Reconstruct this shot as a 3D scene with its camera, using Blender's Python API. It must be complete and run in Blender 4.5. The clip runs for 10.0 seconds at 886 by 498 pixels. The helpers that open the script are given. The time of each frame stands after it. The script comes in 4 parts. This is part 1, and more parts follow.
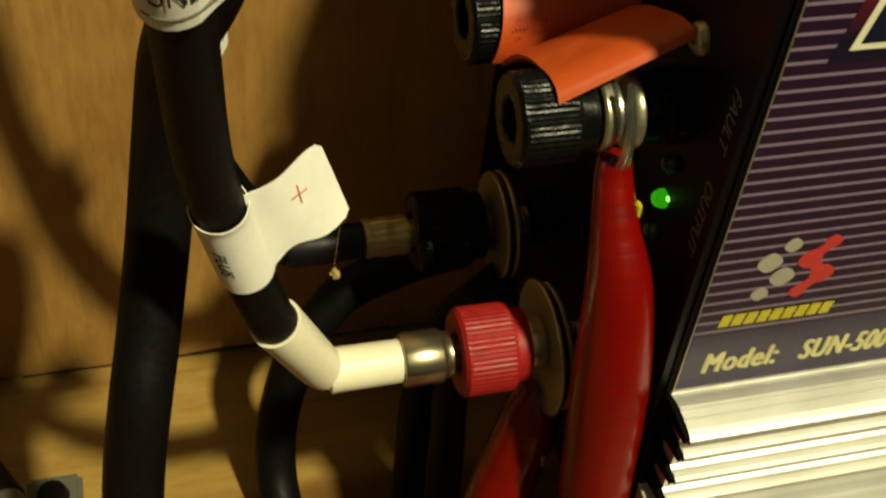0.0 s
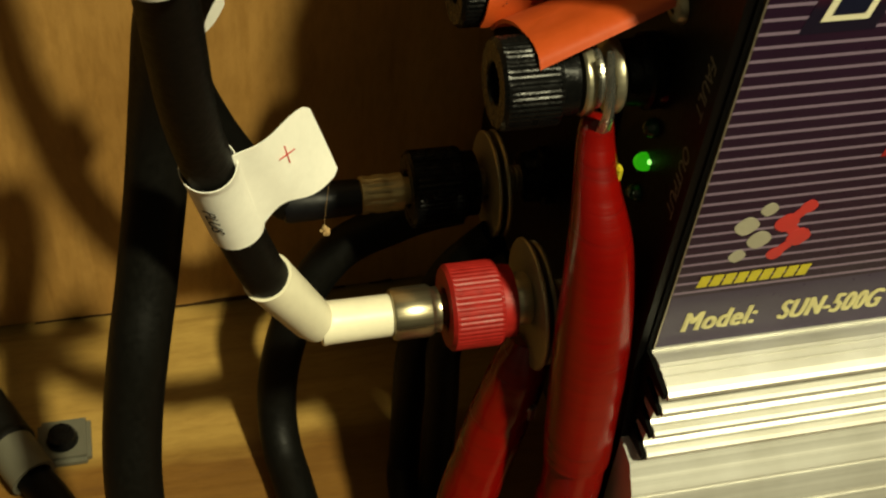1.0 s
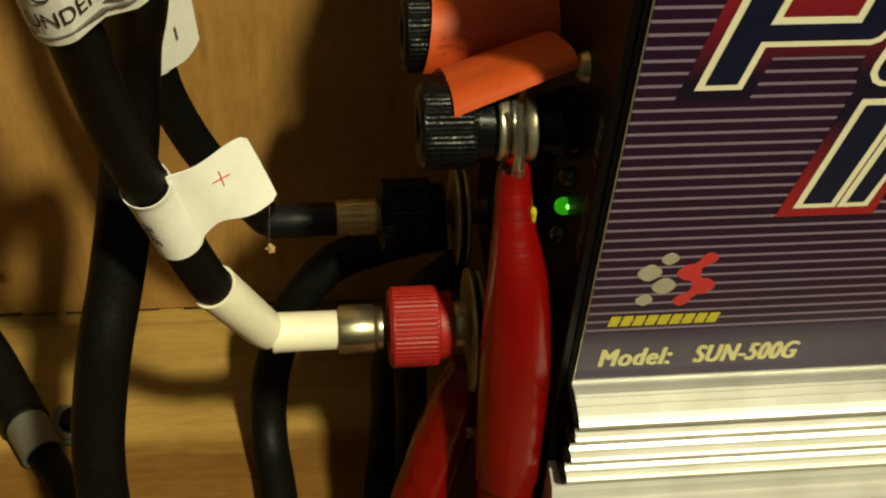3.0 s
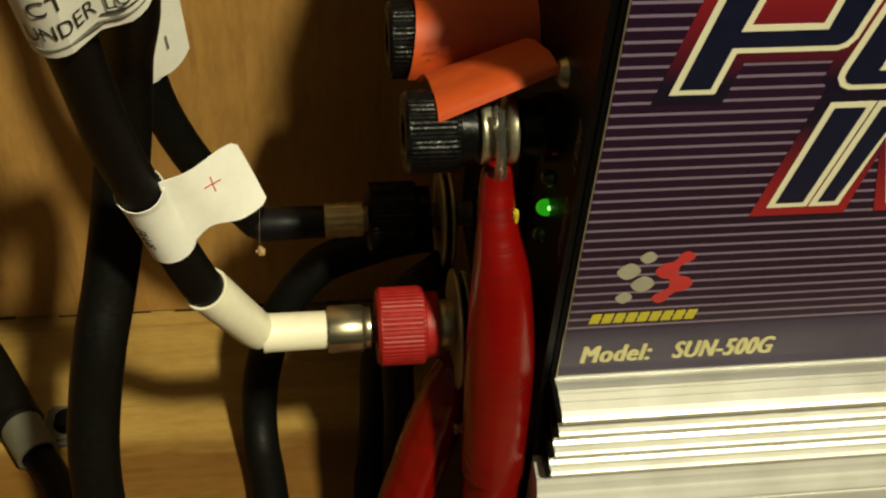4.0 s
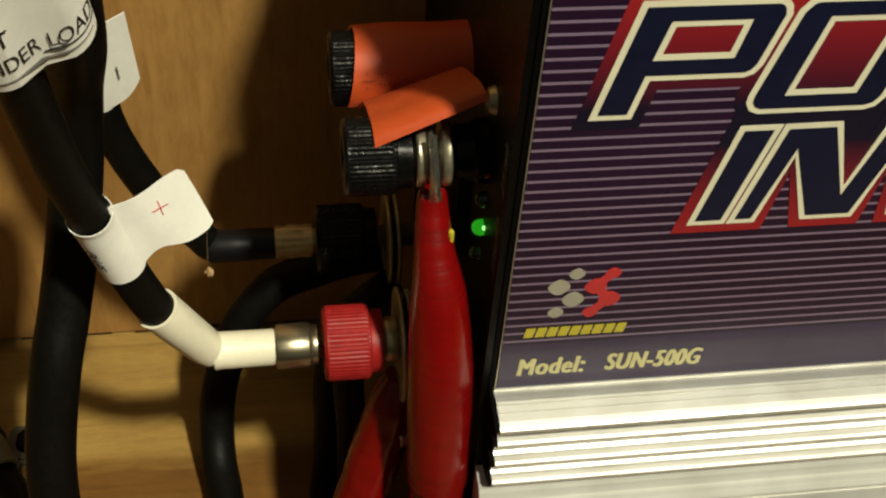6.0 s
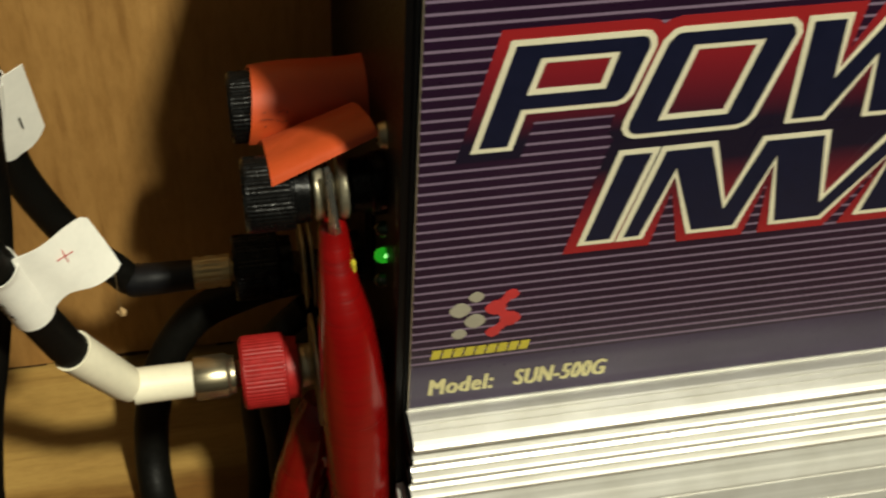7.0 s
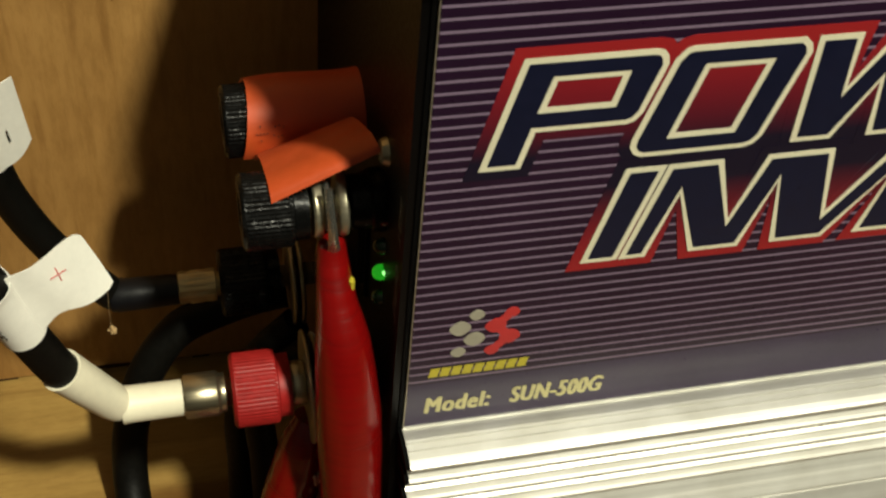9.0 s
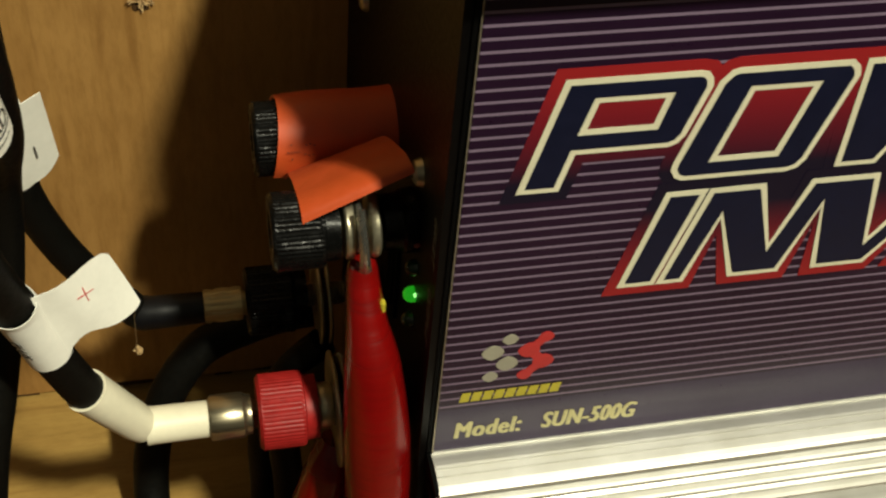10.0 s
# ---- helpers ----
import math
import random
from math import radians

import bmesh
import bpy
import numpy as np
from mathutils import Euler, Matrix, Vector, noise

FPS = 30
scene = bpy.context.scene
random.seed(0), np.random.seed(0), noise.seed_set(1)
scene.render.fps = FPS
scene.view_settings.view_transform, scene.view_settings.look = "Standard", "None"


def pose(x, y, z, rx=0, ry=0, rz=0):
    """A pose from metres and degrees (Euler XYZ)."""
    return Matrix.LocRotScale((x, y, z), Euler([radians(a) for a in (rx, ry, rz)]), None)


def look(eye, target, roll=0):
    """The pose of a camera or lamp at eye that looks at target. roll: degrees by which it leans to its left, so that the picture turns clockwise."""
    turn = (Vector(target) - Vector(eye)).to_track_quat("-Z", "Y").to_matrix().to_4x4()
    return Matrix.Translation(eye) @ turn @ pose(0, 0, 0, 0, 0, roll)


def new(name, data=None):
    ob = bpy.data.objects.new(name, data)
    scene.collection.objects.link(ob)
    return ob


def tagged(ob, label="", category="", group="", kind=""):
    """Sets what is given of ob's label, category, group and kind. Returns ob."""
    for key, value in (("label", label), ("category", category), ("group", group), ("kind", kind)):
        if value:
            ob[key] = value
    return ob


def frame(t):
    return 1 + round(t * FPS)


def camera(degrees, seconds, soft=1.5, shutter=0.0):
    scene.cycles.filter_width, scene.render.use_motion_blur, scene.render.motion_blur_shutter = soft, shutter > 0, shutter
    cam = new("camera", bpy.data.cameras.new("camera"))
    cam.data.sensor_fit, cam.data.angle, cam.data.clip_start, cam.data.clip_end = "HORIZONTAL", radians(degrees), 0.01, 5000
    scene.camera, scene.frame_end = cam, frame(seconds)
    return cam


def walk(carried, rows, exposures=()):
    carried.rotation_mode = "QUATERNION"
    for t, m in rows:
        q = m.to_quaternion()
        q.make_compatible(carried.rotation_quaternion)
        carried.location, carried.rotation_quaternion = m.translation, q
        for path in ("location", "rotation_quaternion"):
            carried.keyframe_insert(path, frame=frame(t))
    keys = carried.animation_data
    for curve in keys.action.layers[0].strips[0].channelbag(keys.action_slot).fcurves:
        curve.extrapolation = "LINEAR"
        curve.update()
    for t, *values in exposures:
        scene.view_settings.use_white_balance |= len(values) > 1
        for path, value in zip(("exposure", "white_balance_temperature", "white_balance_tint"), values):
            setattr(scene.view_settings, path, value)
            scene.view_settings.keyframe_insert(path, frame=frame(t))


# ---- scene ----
cam = camera(38.55, 10.0, soft=2.2, shutter=0.8)
PATH = [
    (0, (-0.10548, -0.14887, 0.21258), (-0.04838, 0.02000, 0.03187), 6.62),
    (0.5, (-0.10598, -0.15039, 0.21438), (-0.04522, 0.02000, 0.02238), 7.63),
    (1, (-0.09932, -0.15464, 0.22053), (-0.04453, 0.02000, 0.01857), 6.49),
    (1.5, (-0.07329, -0.17008, 0.23203), (-0.04214, 0.02000, 0.02027), 3.60),
    (2, (-0.05475, -0.17445, 0.23676), (-0.03440, 0.02000, 0.02211), 2.45),
    (2.5, (-0.05952, -0.17382, 0.23939), (-0.03265, 0.02000, 0.02517), 3.88),
    (4, (-0.06099, -0.18148, 0.24881), (-0.02663, 0.02000, 0.02629), 4.44),
    (4.5, (-0.05991, -0.18134, 0.25257), (-0.02281, 0.02000, 0.02636), 4.90),
    (5, (-0.05395, -0.18501, 0.25805), (-0.01938, 0.02000, 0.03065), 4.21),
    (5.2, (-0.05375, -0.18602, 0.25756), (-0.01748, 0.02000, 0.03152), 4.38),
    (6.3, (-0.05408, -0.19366, 0.26260), (-0.01093, 0.02000, 0.03409), 4.69),
    (6.5, (-0.04705, -0.19289, 0.26802), (-0.00727, 0.02000, 0.03554), 3.24),
    (7, (-0.03920, -0.19491, 0.27362), (0.01203, 0.02000, 0.03885), 3.58),
    (7.5, (-0.04195, -0.19884, 0.27929), (0.01820, 0.02000, 0.03972), 5.01),
    (8, (-0.04502, -0.19700, 0.27435), (0.01759, 0.02000, 0.04325), 5.22),
    (8.5, (-0.04763, -0.19561, 0.27186), (0.01626, 0.02000, 0.04332), 5.61),
    (9, (-0.05057, -0.18682, 0.27262), (0.01219, 0.02000, 0.04488), 6.14),
    (9.5, (-0.05121, -0.18195, 0.27079), (0.00802, 0.02000, 0.05035), 5.95),
    (10, (-0.05327, -0.18028, 0.26951), (0.00342, 0.02000, 0.05391), 5.95),
]
walk(cam, [(t, look(eye, target, roll)) for t, eye, target, roll in PATH],
     exposures=[(0.0, 0.12, 7500, 4), (2.5, 0.08, 7250, 5), (4.5, 0.02, 6750, 11), (6.5, 0.06, 6150, 16), (8.5, 0.06, 6100, 16), (10.0, 0.02, 6250, 14)])

WARM = (1.0, 0.97, 0.69)

# ---- light ----
world = bpy.data.worlds.new("world")
world.use_nodes = True
world.node_tree.nodes["Background"].inputs[0].default_value = (0.9, 0.75, 0.5, 1)
world.node_tree.nodes["Background"].inputs[1].default_value = 0.0
scene.world = world
bulb = bpy.data.lights.new("ceiling_bulb", "POINT")
bulb.energy, bulb.color, bulb.shadow_soft_size = 192.0, WARM, 0.052
lamp = new("ceiling_bulb", bulb)
lamp.location = (0.475, -0.95, 1.615)


# ---- materials ----
def nodes_of(name, rough=0.5, metal=0.0, color=(0.5, 0.5, 0.5), spec=0.5):
    m = bpy.data.materials.new(name)
    m.use_nodes = True
    b = m.node_tree.nodes["Principled BSDF"]
    b.inputs["Base Color"].default_value = (*color, 1)
    b.inputs["Roughness"].default_value = rough
    b.inputs["Metallic"].default_value = metal
    b.inputs["Specular IOR Level"].default_value = spec
    return m, m.node_tree, b


def add(nt, kind, **kw):
    n = nt.nodes.new(kind)
    for key, value in kw.items():
        n.inputs[key.replace("_", " ")].default_value = value
    return n


def coords(nt, scale, rot=(0, 0, 0)):
    tc = nt.nodes.new("ShaderNodeTexCoord")
    mp = add(nt, "ShaderNodeMapping", Scale=scale, Rotation=rot)
    nt.links.new(tc.outputs["Object"], mp.inputs["Vector"])
    return mp.outputs["Vector"]


def ramp(nt, fac, stops):
    r = nt.nodes.new("ShaderNodeValToRGB")
    e = r.color_ramp.elements
    while len(e) < len(stops):
        e.new(0.5)
    for k, (p, c) in zip(e, stops):
        k.position, k.color = p, (*c, 1)
    nt.links.new(fac, r.inputs[0])
    return r.outputs[0]


def bump(nt, b, height, strength, distance):
    n = add(nt, "ShaderNodeBump", Strength=strength, Distance=distance)
    nt.links.new(height, n.inputs["Height"])
    nt.links.new(n.outputs[0], b.inputs["Normal"])


def noise_out(nt, vec, scale, detail=4.0, rough=0.55, dist=0.0):
    n = add(nt, "ShaderNodeTexNoise", Scale=scale, Detail=detail, Roughness=rough, Distortion=dist)
    nt.links.new(vec, n.inputs["Vector"])
    return n.outputs["Fac"]


def mixed(nt, fac, a, b, blend="MIX"):
    n = nt.nodes.new("ShaderNodeMix")
    n.data_type, n.blend_type = "RGBA", blend
    for slot, v in ((0, fac), (6, a), (7, b)):
        if hasattr(v, "links"):
            nt.links.new(v, n.inputs[slot])
        else:
            n.inputs[slot].default_value = v if slot == 0 else (*v, 1)
    return n.outputs[2]


def speckled(name, color, rough=0.5, metal=0.0, scale=250.0, vary=0.25, relief=0.0002, spec=0.5, stretch=(1, 1, 1), wear=0.12):
    """A plain surface with fine grain, broad uneven tone and slight relief."""
    m, nt, b = nodes_of(name, rough, metal, color, spec)
    v = coords(nt, stretch)
    fine, broad = noise_out(nt, v, scale), noise_out(nt, v, scale / 9)
    dark, lite = tuple(c * (1 - vary) for c in color), tuple(min(1, c * (1 + vary)) for c in color)
    col = ramp(nt, fine, [(0.3, dark), (0.7, lite)])
    col2 = ramp(nt, broad, [(0.3, tuple(c * (1 - wear) for c in color)), (0.7, tuple(min(1, c * (1 + wear)) for c in color))])
    nt.links.new(mixed(nt, 0.5, col, col2), b.inputs["Base Color"])
    r = ramp(nt, fine, [(0.2, (rough * 0.8,) * 3), (0.8, (min(1, rough * 1.25),) * 3)])
    nt.links.new(r, b.inputs["Roughness"])
    if relief:
        bump(nt, b, fine, 0.4, relief)
    return m


def wood(name, light, dark, along, band=None, knots=()):
    """Pale softwood with long grain along one axis, broad cathedral bands and a few darker streaks."""
    m, nt, b = nodes_of(name, 0.55, 0, light, 0.35)
    tight, loose = 420.0, 11.0
    grain = coords(nt, tuple(loose if k == along else tight for k in range(3)))
    bands = coords(nt, tuple(3.0 if k == along else 34.0 for k in range(3)))
    g = noise_out(nt, grain, 1.0, 5, 0.6)
    w = noise_out(nt, bands, 1.0, 4, 0.6, 0.8)
    blot = noise_out(nt, coords(nt, (1, 1, 1)), 14.0, 3)
    c1 = ramp(nt, w, [(0.32, dark), (0.5, tuple((a + c) / 2 for a, c in zip(light, dark))), (0.66, light)])
    c2 = ramp(nt, g, [(0.3, tuple(c * 0.86 for c in light)), (0.62, light)])
    c3 = mixed(nt, 0.38, c1, c2)
    tone = ramp(nt, blot, [(0.3, (0.74, 0.69, 0.62)), (0.7, (1, 1, 1))])
    flecks = noise_out(nt, coords(nt, tuple(16.0 if k == along else 230.0 for k in range(3))), 1.0, 2, 0.5, 0.4)
    streak = ramp(nt, flecks, [(0.30, (0.62, 0.54, 0.46)), (0.40, (1, 1, 1))])
    c4 = mixed(nt, 1.0, c3, tone, "MULTIPLY")
    speck = ramp(nt, noise_out(nt, coords(nt, tuple(120.0 if k == along else 420.0 for k in range(3))), 1.0, 3, 0.7), [(0.34, (0.76, 0.70, 0.62)), (0.58, (1.04, 1.02, 1.0))])
    c5 = mixed(nt, 0.5, mixed(nt, 0.40, c4, streak, "MULTIPLY"), speck, "MULTIPLY")
    tc = nt.nodes.new("ShaderNodeTexCoord")
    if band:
        # shade painted into the wood beside a soft edge: axis, place, softness, tint
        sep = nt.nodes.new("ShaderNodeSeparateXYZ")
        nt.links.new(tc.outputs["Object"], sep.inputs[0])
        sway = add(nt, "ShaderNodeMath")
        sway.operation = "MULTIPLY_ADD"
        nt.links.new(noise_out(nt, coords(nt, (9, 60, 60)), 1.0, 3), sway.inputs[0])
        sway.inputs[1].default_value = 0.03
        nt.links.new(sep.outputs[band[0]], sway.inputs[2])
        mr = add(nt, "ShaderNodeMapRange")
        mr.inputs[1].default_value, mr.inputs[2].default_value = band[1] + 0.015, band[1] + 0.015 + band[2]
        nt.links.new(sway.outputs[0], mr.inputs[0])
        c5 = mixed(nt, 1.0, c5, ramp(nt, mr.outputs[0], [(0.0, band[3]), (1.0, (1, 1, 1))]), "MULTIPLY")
    for at, size in knots:
        d = nt.nodes.new("ShaderNodeVectorMath")
        d.operation = "DISTANCE"
        nt.links.new(tc.outputs["Object"], d.inputs[0])
        d.inputs[1].default_value = at
        far = add(nt, "ShaderNodeMapRange")
        far.inputs[2].default_value = size
        wob = add(nt, "ShaderNodeMath")
        wob.operation = "MULTIPLY_ADD"
        nt.links.new(noise_out(nt, coords(nt, (1, 1, 1)), 260.0, 3), wob.inputs[0])
        wob.inputs[1].default_value = size * 0.5
        nt.links.new(d.outputs["Value"], wob.inputs[2])
        nt.links.new(wob.outputs[0], far.inputs[0])
        c5 = mixed(nt, 1.0, c5, ramp(nt, far.outputs[0], [(0.3, (0.22, 0.15, 0.10)), (0.55, (0.50, 0.38, 0.28)), (0.7, (0.82, 0.72, 0.6)), (1.0, (1, 1, 1))]), "MULTIPLY")
    nt.links.new(c5, b.inputs["Base Color"])
    r = ramp(nt, g, [(0.2, (0.45,) * 3), (0.8, (0.7,) * 3)])
    nt.links.new(r, b.inputs["Roughness"])
    bump(nt, b, g, 0.35, 0.0004)
    return m


def label_film():
    """Glossy purple film with pale lines every 3 mm, on a dull grey-violet foot band."""
    m, nt, b = nodes_of("label_film", 0.32, 0, (0.05, 0.02, 0.05), 0.28)
    tc = nt.nodes.new("ShaderNodeTexCoord")
    sep = nt.nodes.new("ShaderNodeSeparateXYZ")
    nt.links.new(tc.outputs["Object"], sep.inputs[0])

    def m2(op, a, c, clamp=False):
        n = nt.nodes.new("ShaderNodeMath")
        n.operation, n.use_clamp = op, clamp
        for k, v in enumerate((a, c)):
            if hasattr(v, "links"):
                nt.links.new(v, n.inputs[k])
            else:
                n.inputs[k].default_value = v
        return n.outputs[0]

    z = sep.outputs["Z"]
    ph = m2("FRACT", m2("DIVIDE", m2("SUBTRACT", z, 0.0177), 0.00301), 0.0)
    line = m2("LESS_THAN", m2("ABSOLUTE", m2("SUBTRACT", ph, 0.5), 0), 0.120)
    line = m2("MULTIPLY", line, m2("GREATER_THAN", z, 0.0178))
    v = coords(nt, (1, 1, 1))
    tone = noise_out(nt, v, 30.0)
    ground = ramp(nt, tone, [(0.3, (0.013, 0.0042, 0.016)), (0.7, (0.020, 0.0064, 0.023))])
    foot = ramp(nt, tone, [(0.3, (0.026, 0.014, 0.044)), (0.7, (0.036, 0.021, 0.058))])
    ground = mixed(nt, m2("LESS_THAN", z, 0.0178), ground, foot)
    col = mixed(nt, line, ground, (0.205, 0.150, 0.225))
    nt.links.new(col, b.inputs["Base Color"])
    fine = noise_out(nt, v, 900.0)
    nt.links.new(ramp(nt, fine, [(0.2, (0.25,) * 3), (0.8, (0.42,) * 3)]), b.inputs["Roughness"])
    return m


def word_ground():
    """Print behind the big words: red above and below, running into navy between the two lines."""
    m, nt, b = nodes_of("word_ground", 0.32, 0, (0.35, 0.02, 0.03), 0.28)
    tc = nt.nodes.new("ShaderNodeTexCoord")
    sep = nt.nodes.new("ShaderNodeSeparateXYZ")
    nt.links.new(tc.outputs["Object"], sep.inputs[0])
    mr = add(nt, "ShaderNodeMapRange")
    for k, val in ((1, 0.0545), (2, 0.1230)):
        mr.inputs[k].default_value = val
    nt.links.new(sep.outputs["Z"], mr.inputs[0])
    red, navy = (0.30, 0.016, 0.018), (0.008, 0.006, 0.018)
    col = ramp(nt, mr.outputs[0], [(0.0, red), (0.14, (0.22, 0.012, 0.018)), (0.40, navy), (0.56, navy), (0.80, (0.18, 0.010, 0.018)), (0.96, red)])
    nt.links.new(col, b.inputs["Base Color"])
    return m


def tape(name, color, rough):
    """Wound vinyl tape: thin overlap lines across the lead, a few dull patches."""
    m, nt, b = nodes_of(name, rough, 0, color, 0.48)
    turns = noise_out(nt, coords(nt, (40, 40, 620), (0.10, 0.22, 0)), 1.0, 3, 0.6)
    patch = noise_out(nt, coords(nt, (1, 1, 1)), 70.0, 3)
    c1 = ramp(nt, turns, [(0.30, tuple(c * 0.80 for c in color)), (0.45, color), (0.7, tuple(c * 1.08 for c in color))])
    tone = ramp(nt, patch, [(0.3, (0.86,) * 3), (0.7, (1, 1, 1))])
    nt.links.new(mixed(nt, 1.0, c1, tone, "MULTIPLY"), b.inputs["Base Color"])
    nt.links.new(ramp(nt, turns, [(0.3, (rough * 1.5,) * 3), (0.6, (rough,) * 3)]), b.inputs["Roughness"])
    bump(nt, b, turns, 0.5, 0.0003)
    return m


def brushed(name, color, rough, spread=0.35, along=0, metal=1.0):
    m, nt, b = nodes_of(name, rough, metal, color)
    v = coords(nt, tuple(2.0 if k == along else 900.0 for k in range(3)))
    g = noise_out(nt, v, 1.0, 3)
    blot = noise_out(nt, coords(nt, (1, 1, 1)), 60.0, 4)
    col = ramp(nt, g, [(0.25, tuple(c * (1 - spread) for c in color)), (0.75, color)])
    tone = ramp(nt, blot, [(0.3, (0.82, 0.81, 0.78)), (0.7, (1, 1, 1))])
    nt.links.new(mixed(nt, 1.0, col, tone, "MULTIPLY"), b.inputs["Base Color"])
    nt.links.new(ramp(nt, g, [(0.2, (rough * 0.8,) * 3), (0.8, (min(1, rough * 1.3),) * 3)]), b.inputs["Roughness"])
    bump(nt, b, g, 0.25, 0.00008)
    return m


PLY = wood("plywood", (0.48, 0.270, 0.082), (0.33, 0.168, 0.044), 2, knots=(((-0.169, 0.127, -0.098), 0.0075),))
# band: shade painted over the front part of the board
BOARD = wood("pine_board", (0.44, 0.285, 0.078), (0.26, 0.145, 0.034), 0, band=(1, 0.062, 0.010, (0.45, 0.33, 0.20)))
PLASTER = speckled("dark_plaster", (0.022, 0.020, 0.017), 0.9, scale=60, vary=0.08)
ALU = brushed("satin_aluminium", (0.80, 0.79, 0.75), 0.40, 0.10, metal=0.62)
BLACKPANEL = speckled("black_powder_coat", (0.0015, 0.0015, 0.0015), 0.62, scale=900, vary=0.3, relief=0.0001, spec=0.08)
GLOSSBLACK = speckled("gloss_black_paint", (0.0022, 0.0020, 0.0020), 0.40, scale=700, vary=0.3, relief=0.00006, spec=0.12, wear=0.3)
FERRULE = brushed("ferrule_nickel", (0.50, 0.44, 0.30), 0.30, 0.35, metal=0.96)
BRASS = brushed("brass", (0.60, 0.48, 0.24), 0.36, 0.35, metal=0.5)
FILM, WORDS = label_film(), word_ground()
CREAM = speckled("cream_print", (0.74, 0.70, 0.52), 0.4, scale=500, vary=0.06, relief=0)
NAVY = speckled("navy_print", (0.006, 0.008, 0.026), 0.33, scale=400, vary=0.2, relief=0, spec=0.25)
GOLD = speckled("pale_yellow_print", (0.62, 0.56, 0.27), 0.4, scale=600, vary=0.1, relief=0)
YELLOW = speckled("yellow_print", (0.50, 0.43, 0.03), 0.4, scale=600, vary=0.12, relief=0)
GREYDOT = speckled("grey_print", (0.33, 0.31, 0.24), 0.4, scale=500, vary=0.1, relief=0)
REDDOT = speckled("red_print", (0.48, 0.03, 0.03), 0.4, scale=500, vary=0.1, relief=0)
RUBBER = speckled("black_rubber", (0.0035, 0.0033, 0.0026), 0.50, scale=700, vary=0.3, relief=0.00015, spec=0.12)
SHRINK = speckled("black_heat_shrink", (0.004, 0.004, 0.005), 0.42, scale=500, vary=0.3, relief=0.0001, spec=0.2)
KNOBBLACK = speckled("black_plastic", (0.003, 0.003, 0.003), 0.27, scale=420, vary=0.4, relief=0.0006, spec=0.13)
KNOBRED = speckled("red_plastic", (0.27, 0.011, 0.010), 0.44, scale=420, vary=0.35, relief=0.0003, spec=0.28)
REDTAPE = tape("red_vinyl_tape", (0.175, 0.0024, 0.0018), 0.19)
ORANGE = speckled("orange_sleeve", (0.50, 0.068, 0.012), 0.50, scale=320, vary=0.1, relief=0.0002)
IVORY = speckled("ivory_sleeve", (0.80, 0.75, 0.58), 0.42, scale=420, vary=0.06, relief=0.0001)
PAPER = speckled("white_paper", (0.84, 0.82, 0.75), 0.6, scale=700, vary=0.04, relief=0.0001)
NICKEL = brushed("nickel", (0.56, 0.51, 0.37), 0.33, 0.25, metal=0.85)
DULLSTEEL = brushed("dull_steel", (0.42, 0.37, 0.27), 0.38, 0.3, metal=0.65)
BRIGHT = brushed("tinned_copper", (0.60, 0.58, 0.52), 0.26, 0.25, along=2, metal=0.92)
INK = nodes_of("black_ink", 0.5, 0, (0.012, 0.012, 0.012))[0]
REDINK = nodes_of("red_ink", 0.5, 0, (0.55, 0.03, 0.03))[0]
GREYINK = speckled("grey_ink", (0.12, 0.115, 0.10), 0.5, scale=900, vary=0.3, relief=0)
GREYCLIP = speckled("grey_nylon", (0.095, 0.090, 0.066), 0.5, scale=400, vary=0.1)
FLUFF = speckled("pale_splinter", (0.40, 0.26, 0.115), 0.8, scale=600, vary=0.3)
REDLENS = nodes_of("red_lens", 0.15, 0, (0.10, 0.004, 0.006))[0]
GREENLENS = nodes_of("green_lens", 0.12, 0, (0.010, 0.045, 0.016))[0]
GREENLIT, _nt, _b = nodes_of("green_lit_lens", 0.15, 0, (0.02, 0.3, 0.03))
_b.inputs["Emission Color"].default_value = (0.025, 0.62, 0.015, 1)
_b.inputs["Emission Strength"].default_value = 0.42
DIE, _nt, _b = nodes_of("green_lit_die", 0.3, 0, (0.3, 0.9, 0.3))
_b.inputs["Emission Color"].default_value = (0.32, 1.0, 0.22, 1)
_b.inputs["Emission Strength"].default_value = 1.6


# ---- mesh tools ----
def part(name, bm, material, parent=None, label="", smooth=False):
    bmesh.ops.recalc_face_normals(bm, faces=bm.faces)
    me = bpy.data.meshes.new(name)
    if smooth:
        for f in bm.faces:
            f.smooth = True
    bm.to_mesh(me)
    bm.free()
    if smooth:
        me.set_sharp_from_angle(angle=radians(38))
    me.materials.append(material)
    ob = new(name, me)
    ob.parent = parent
    if label:
        tagged(ob, label)
    return ob


def thing(name, at, label, category, group="", kind=""):
    ob = new(name)
    ob.location = at
    ob.empty_display_size = 0.01
    return tagged(ob, label, category, group, kind)


def put(name, bm, material, parent, label="", smooth=False):
    """part(), with world coordinates; a part of a part has its parent at the origin already."""
    ob = part(name, bm, material, parent, label, smooth)
    if parent is not None and parent.parent is None and parent.type == "EMPTY":
        ob.matrix_parent_inverse = Matrix.Translation(-parent.location)
    return ob


def box(x0, x1, y0, y1, z0, z1, bevel=0.0):
    bm = bmesh.new()
    bmesh.ops.create_cube(bm, size=1, matrix=Matrix.Translation(((x0 + x1) / 2, (y0 + y1) / 2, (z0 + z1) / 2)) @ Matrix.Diagonal((x1 - x0, y1 - y0, z1 - z0, 1)))
    if bevel:
        bmesh.ops.bevel(bm, geom=bm.edges[:], offset=bevel, segments=2, affect="EDGES")
    return bm


